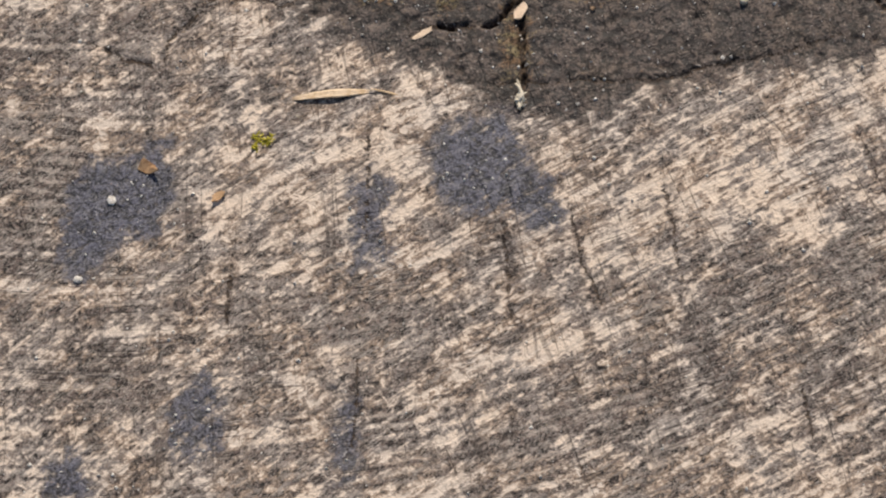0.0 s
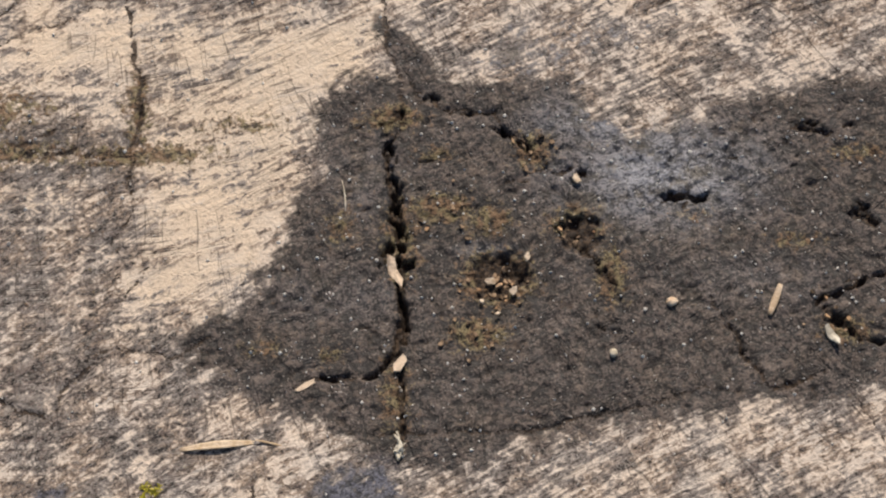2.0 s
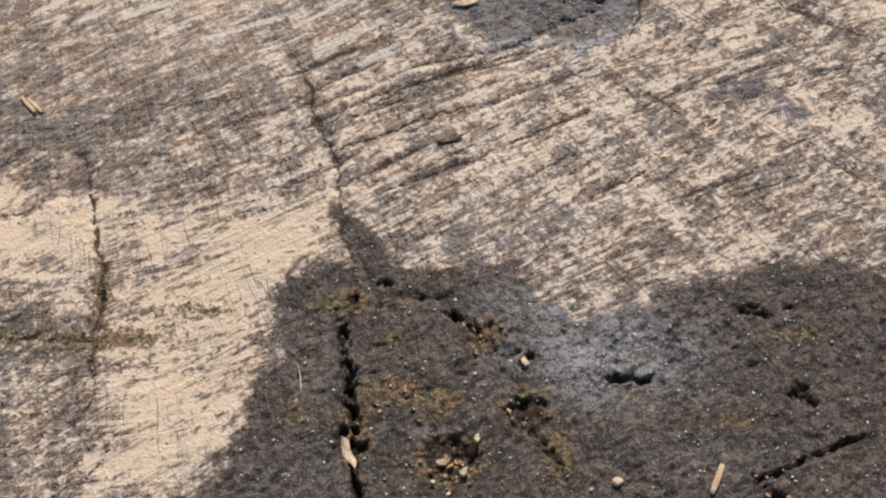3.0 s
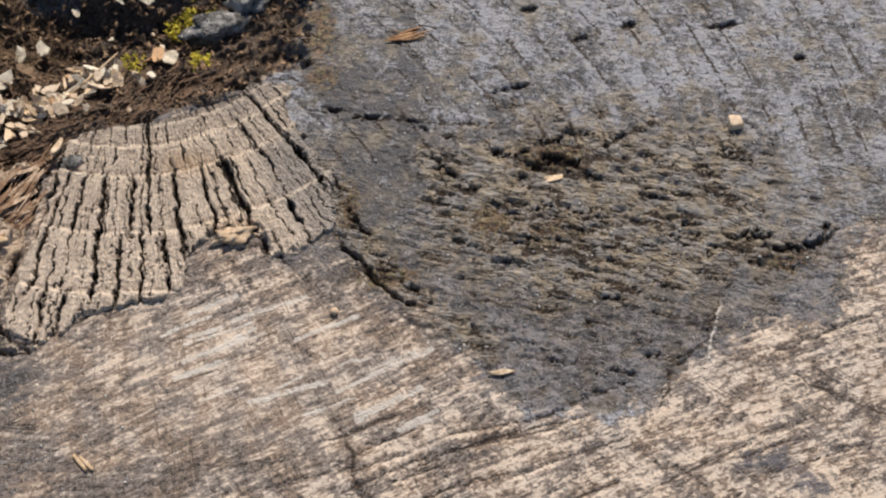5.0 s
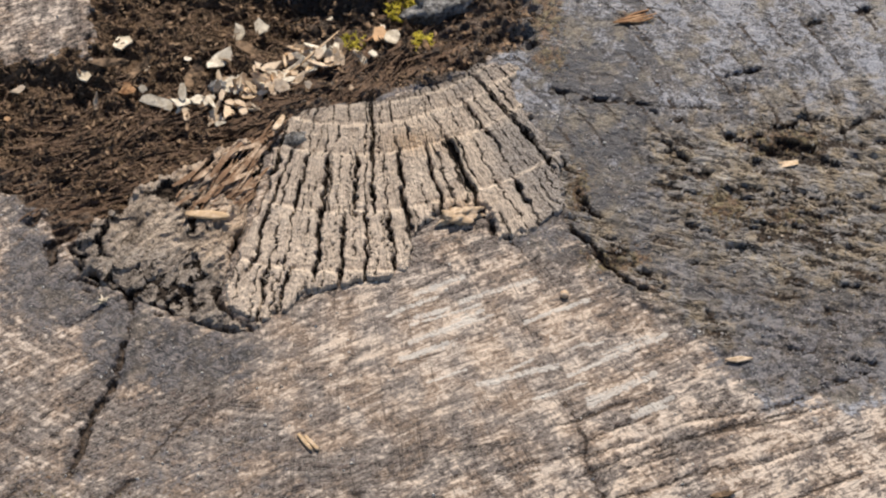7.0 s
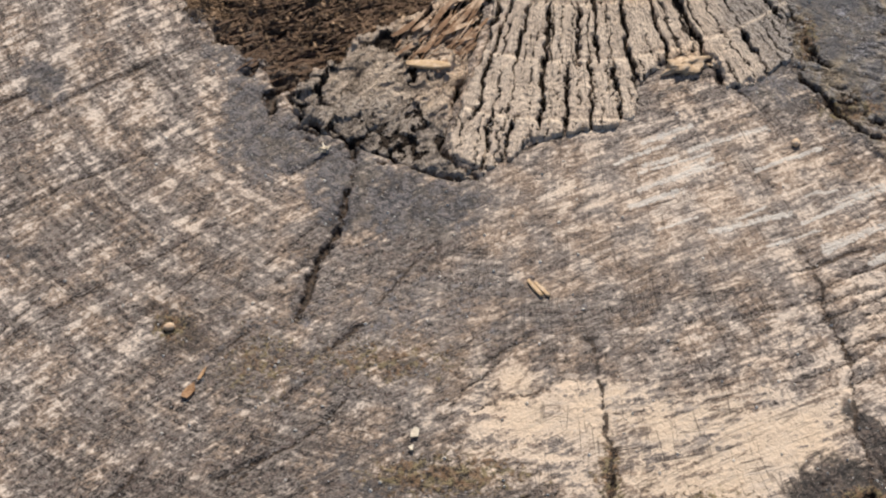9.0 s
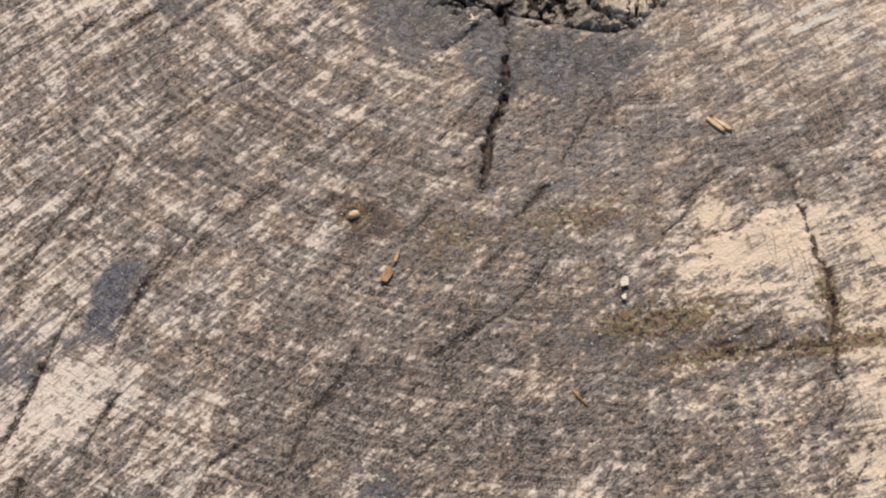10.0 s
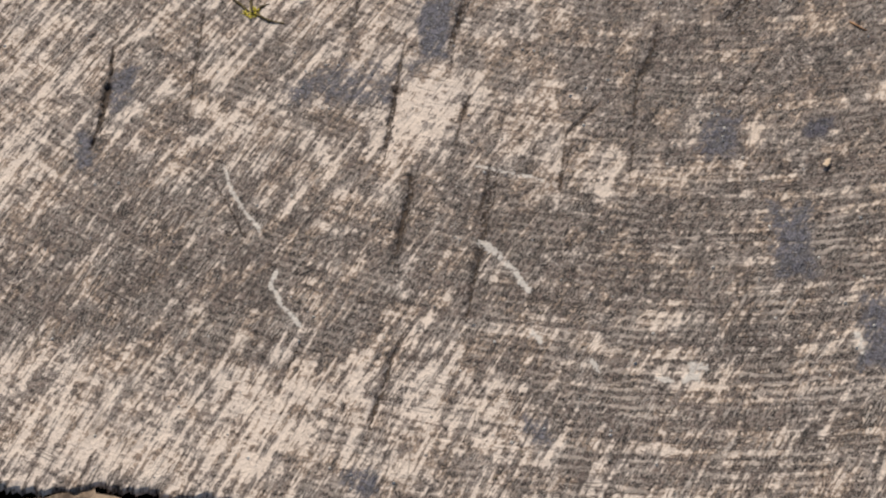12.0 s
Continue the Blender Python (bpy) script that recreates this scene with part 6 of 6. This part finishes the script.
shard("bark_shred", -0.1365, -0.044, 0.009, 0.0042, 55, LEAF, "orange-brown bark shred lying on grey wood", "bark", 0.3, 14)
shard("bark_shred", -0.1315, -0.0365, 0.009, 0.002, 62, LEAF, "narrow orange-brown bark shred on grey wood", "bark", 0.3, 19)
shard("white_flake", -0.0465, -0.0625, 0.0052, 0.0036, 60, PALE, "small white bleached flake", "flake", 0.2, 15)
shard("white_flake", -0.0478, -0.0685, 0.0032, 0.0024, 80, PALE, "small white bleached flake", "flake", 0.2, 16)
stick("brown_twig", -0.070, -0.109, 0.009, 0.0006, -58, LEAF, "tiny curved brown twig", "twig", 9, None, (0, 0), 0.5)
shard("yellow_chip", -0.113, -0.173, 0.005, 0.0032, 25, STRAW, "tiny yellow wood chip", "wood chip", 0.2, 17)
pebble("pebble", -0.087, -0.204, 0.0024, 0.0024, 0.0018, 0, GRIT, "tiny white pebble on grey wood", "pebble", 8.0, 0.2)
# on the blackened side
thing("square_pebble", box_mesh(0.0062, 0.0060, 0.0036, 9.0), PEBBLE, 0.2865, 0.167, 0.0014, 6, "squarish tan pebble on blackened wood", "pebble")
thing("square_pebble", box_mesh(0.0066, 0.0044, 0.0036, 10.0), PEBBLE, 0.306, 0.276, 0.0014, -8, "flat tan pebble on blackened wood", "pebble")
shard("curled_bark_bit", 0.203, 0.1405, 0.011, 0.0055, 6, STRAW, "curled tan bark bit in a pit", "bark", -0.5, 18, 0.0004)
pebble("tan_wood_chunk", 0.061, 0.1135, 0.016, 0.008, 0.004, 8, CHIP, "broken tan wood chunk on the crumbling wedge", "wood chip", 118.0, 0.9)
for k in range(5):
    stick("bark_fibre", 0.139 + 0.0016 * (k - 2), 0.221 + 0.0022 * (k % 3 - 1), 0.014, 0.0008, 8 + 9 * (k % 3), LEAF, "short orange-brown bark fibre in a crack", "bark", 40 + k, None, (0, 0), 0.2, "bark fibres")
# moss sprig far out on the left of the face
sprig = moss_tuft(-0.319, 0.005, 0.006, 0.003, 8, 32, "tiny yellow-green moss sprig with brown stems")
for k, (rz, length) in enumerate(((115, 0.020), (-50, 0.018), (20, 0.012), (75, 0.014))):
    part("stem", stick_mesh(length, 0.0007, 50 + k, 0.4), SPRIG, sprig).matrix_local = pose(math.cos(math.radians(rz)) * length * 0.45, math.sin(math.radians(rz)) * length * 0.45, 0.0015, 0, 0, rz)

# ---- litter in the hollow ----
def litter(k, x, y, length, width, rz, kind):
    mat = (PALE, CHIP, LEAF, MULCH)[kind]
    label = ("bleached curled leaf fragment in the hollow", "pale wood chip in the hollow", "orange-brown leaf fragment in the hollow", "dark curled bark flake in the hollow")[kind]
    shard(("leaf_fragment", "wood_chip", "leaf_fragment", "bark_flake")[kind], x, y, length * 1.08, width * 1.05, rz, mat, label, ("leaf", "wood chip", "leaf", "bark")[kind], 0.2 + 0.2 * (k % 4), 60 + k, 0.002, 0.0007,
          (18 * math.sin(k * 2.1), 20 * math.cos(k * 1.3)), "litter in the hollow")


litter(0, -0.093, 0.213, 0.013, 0.008, 100, 0)
litter(1, -0.138, 0.188, 0.009, 0.005, 40, 1)
litter(2, -0.109, 0.193, 0.013, 0.009, -60, 0)
litter(3, -0.089, 0.188, 0.012, 0.008, -55, 2)
litter(4, -0.075, 0.181, 0.015, 0.007, -12, 0)
litter(5, -0.064, 0.18, 0.011, 0.006, 15, 0)
litter(6, -0.049, 0.206, 0.014, 0.009, 60, 0)
litter(7, -0.041, 0.224, 0.012, 0.008, -70, 0)
litter(8, -0.025, 0.201, 0.01, 0.006, 20, 1)
litter(9, -0.057, 0.183, 0.009, 0.006, 50, 0)
litter(10, -0.027, 0.189, 0.013, 0.007, -15, 1)
litter(11, -0.014, 0.192, 0.011, 0.006, 30, 1)
litter(12, -0.007, 0.204, 0.012, 0.007, 40, 0)
litter(13, -0.019, 0.185, 0.011, 0.007, -30, 1)
litter(14, 0.0225, 0.221, 0.012, 0.008, 70, 2)
litter(15, 0.029, 0.218, 0.011, 0.006, 60, 0)
litter(16, -0.044, 0.192, 0.011, 0.008, 80, 0)
litter(17, -0.053, 0.182, 0.012, 0.006, 35, 0)
litter(18, -0.01, 0.209, 0.014, 0.007, 25, 0)
litter(19, -0.03, 0.195, 0.01, 0.006, -40, 1)
litter(20, 0.003, 0.256, 0.006, 0.004, -50, 0)
litter(21, 0.017, 0.254, 0.009, 0.005, -20, 0)
litter(22, -0.032, 0.229, 0.012, 0.009, -60, 0)
litter(23, -0.022, 0.191, 0.009, 0.005, 70, 1)
litter(24, -0.036, 0.214, 0.016, 0.006, -20, 3)
litter(25, -0.1, 0.2, 0.02, 0.004, 5, 3)
litter(26, -0.085, 0.199, 0.014, 0.004, 40, 3)
litter(27, -0.06, 0.2, 0.015, 0.008, 70, 3)
rng = random.Random(77)
for k in range(90):
    u = rng.random()
    x, y = -0.052 + 0.062 * u + rng.gauss(0, 0.006), 0.183 + 0.026 * u + rng.gauss(0, 0.006)
    mat = rng.choice((PALE, CHIP, CHIP, STRAW))
    shard("wood_chip", x, y, rng.uniform(0.004, 0.013), rng.uniform(0.0025, 0.006), rng.uniform(0, 180), mat, "small pale wood chip heaped at the hollow's edge", "wood chip", rng.uniform(0, 0.5), 200 + k,
          rng.uniform(0.001, 0.005), 0.0007, (rng.gauss(0, 22), rng.gauss(0, 22)), "pale chips in the hollow")
for k in range(26):
    x, y = rng.uniform(-0.145, 0.06), rng.uniform(0.165, 0.265)
    if within(HOLLOW, x, y) > 0.006:
        shard("leaf_fragment", x, y, rng.uniform(0.003, 0.008), rng.uniform(0.002, 0.005), rng.uniform(0, 180), rng.choice((PALE, LEAF, CHIP)), "small dry leaf fragment among rotten crumbs", "leaf", rng.uniform(0, 0.6), 300 + k,
              rng.uniform(0.001, 0.004), 0.0006, (rng.gauss(0, 25), rng.gauss(0, 25)), "leaf bits in the hollow")
stick("straw", -0.0065, 0.2075, 0.034, 0.0008, 48, STRAW, "long pale straw leaning over the hollow", "straw", 12, 0.005, (0, 0), 0.05)
flake("wood_splinter", -0.019, 0.161, 0.012, 0.003, 72, CHIP, "upright pale wood splinter at the hollow's edge", "splinter", 0.1, 90.0, 0.004, 0.001, 0.2, 0.5, (0, 20))
pebble("grey_chip", -0.012, 0.154, 0.010, 0.007, 0.004, 20, LUMP, "small blue-grey wood chip on the crumbling wedge", "wood chip", 11.0, 0.4)
pebble("grey_chip", -0.049, 0.190, 0.008, 0.006, 0.005, 20, LUMP, "small blue-grey chip in the hollow", "wood chip", 12.0, 0.4)
flake("tan_strip", -0.0475, 0.1135, 0.019, 0.0042, -4, STRAW, "flat tan bark strip on crumbled wood", "bark", 0.08, 91.0, 0.0015, 0.0008, 0.2, 0.55)
pebble("lichen_lump", 0.050, 0.2350, 0.030, 0.014, 0.011, 22, LUMP, "knobbly grey lichen-covered wood lump", "wood lump", 13.0, 0.78)
pebble("lichen_lump", 0.064, 0.250, 0.017, 0.017, 0.014, 40, LUMP, "round blue-grey lichen-covered knob", "wood lump", 14.0, 0.78)
moss_tuft(0.080, 0.270, 0.019, 0.009, 64, 33, "bright yellow-green moss cushion beside the hollow")
moss_tuft(0.041, 0.2475, 0.014, 0.008, 36, 34, "flat yellow-green moss patch on a grey lump")
moss_tuft(0.031, 0.2435, 0.010, 0.006, 22, 35, "flat yellow-green moss patch on a grey lump")
moss_tuft(0.0115, 0.2225, 0.009, 0.005, 20, 37, "small yellow-green moss patch at the hollow's edge")
moss_tuft(0.0425, 0.2145, 0.008, 0.004, 22, 36, "small yellow-green moss patch at the hollow's edge")

# ---- ground round the stump ----
gv, gf, n = [], [], 64
for k, r in enumerate((0.55, 0.9, 2.0, 6.0, 30.0, 300.0, 3000.0)):
    for i in range(n):
        a = 2 * math.pi * i / n
        gv.append((r * math.cos(a), 0.1 + r * math.sin(a), -0.40 + (0.02 * noise.noise((r * math.cos(a) * 3, r * math.sin(a) * 3, 0)) if r < 10 else 0)))
for k in range(6):
    for i in range(n):
        j = (i + 1) % n
        gf.append((k * n + i, (k + 1) * n + i, (k + 1) * n + j, k * n + j))
tagged(mesh_object("ground", gv, gf, GROUND), "brown leaf-littered ground round the stump", "ground", kind="structure")
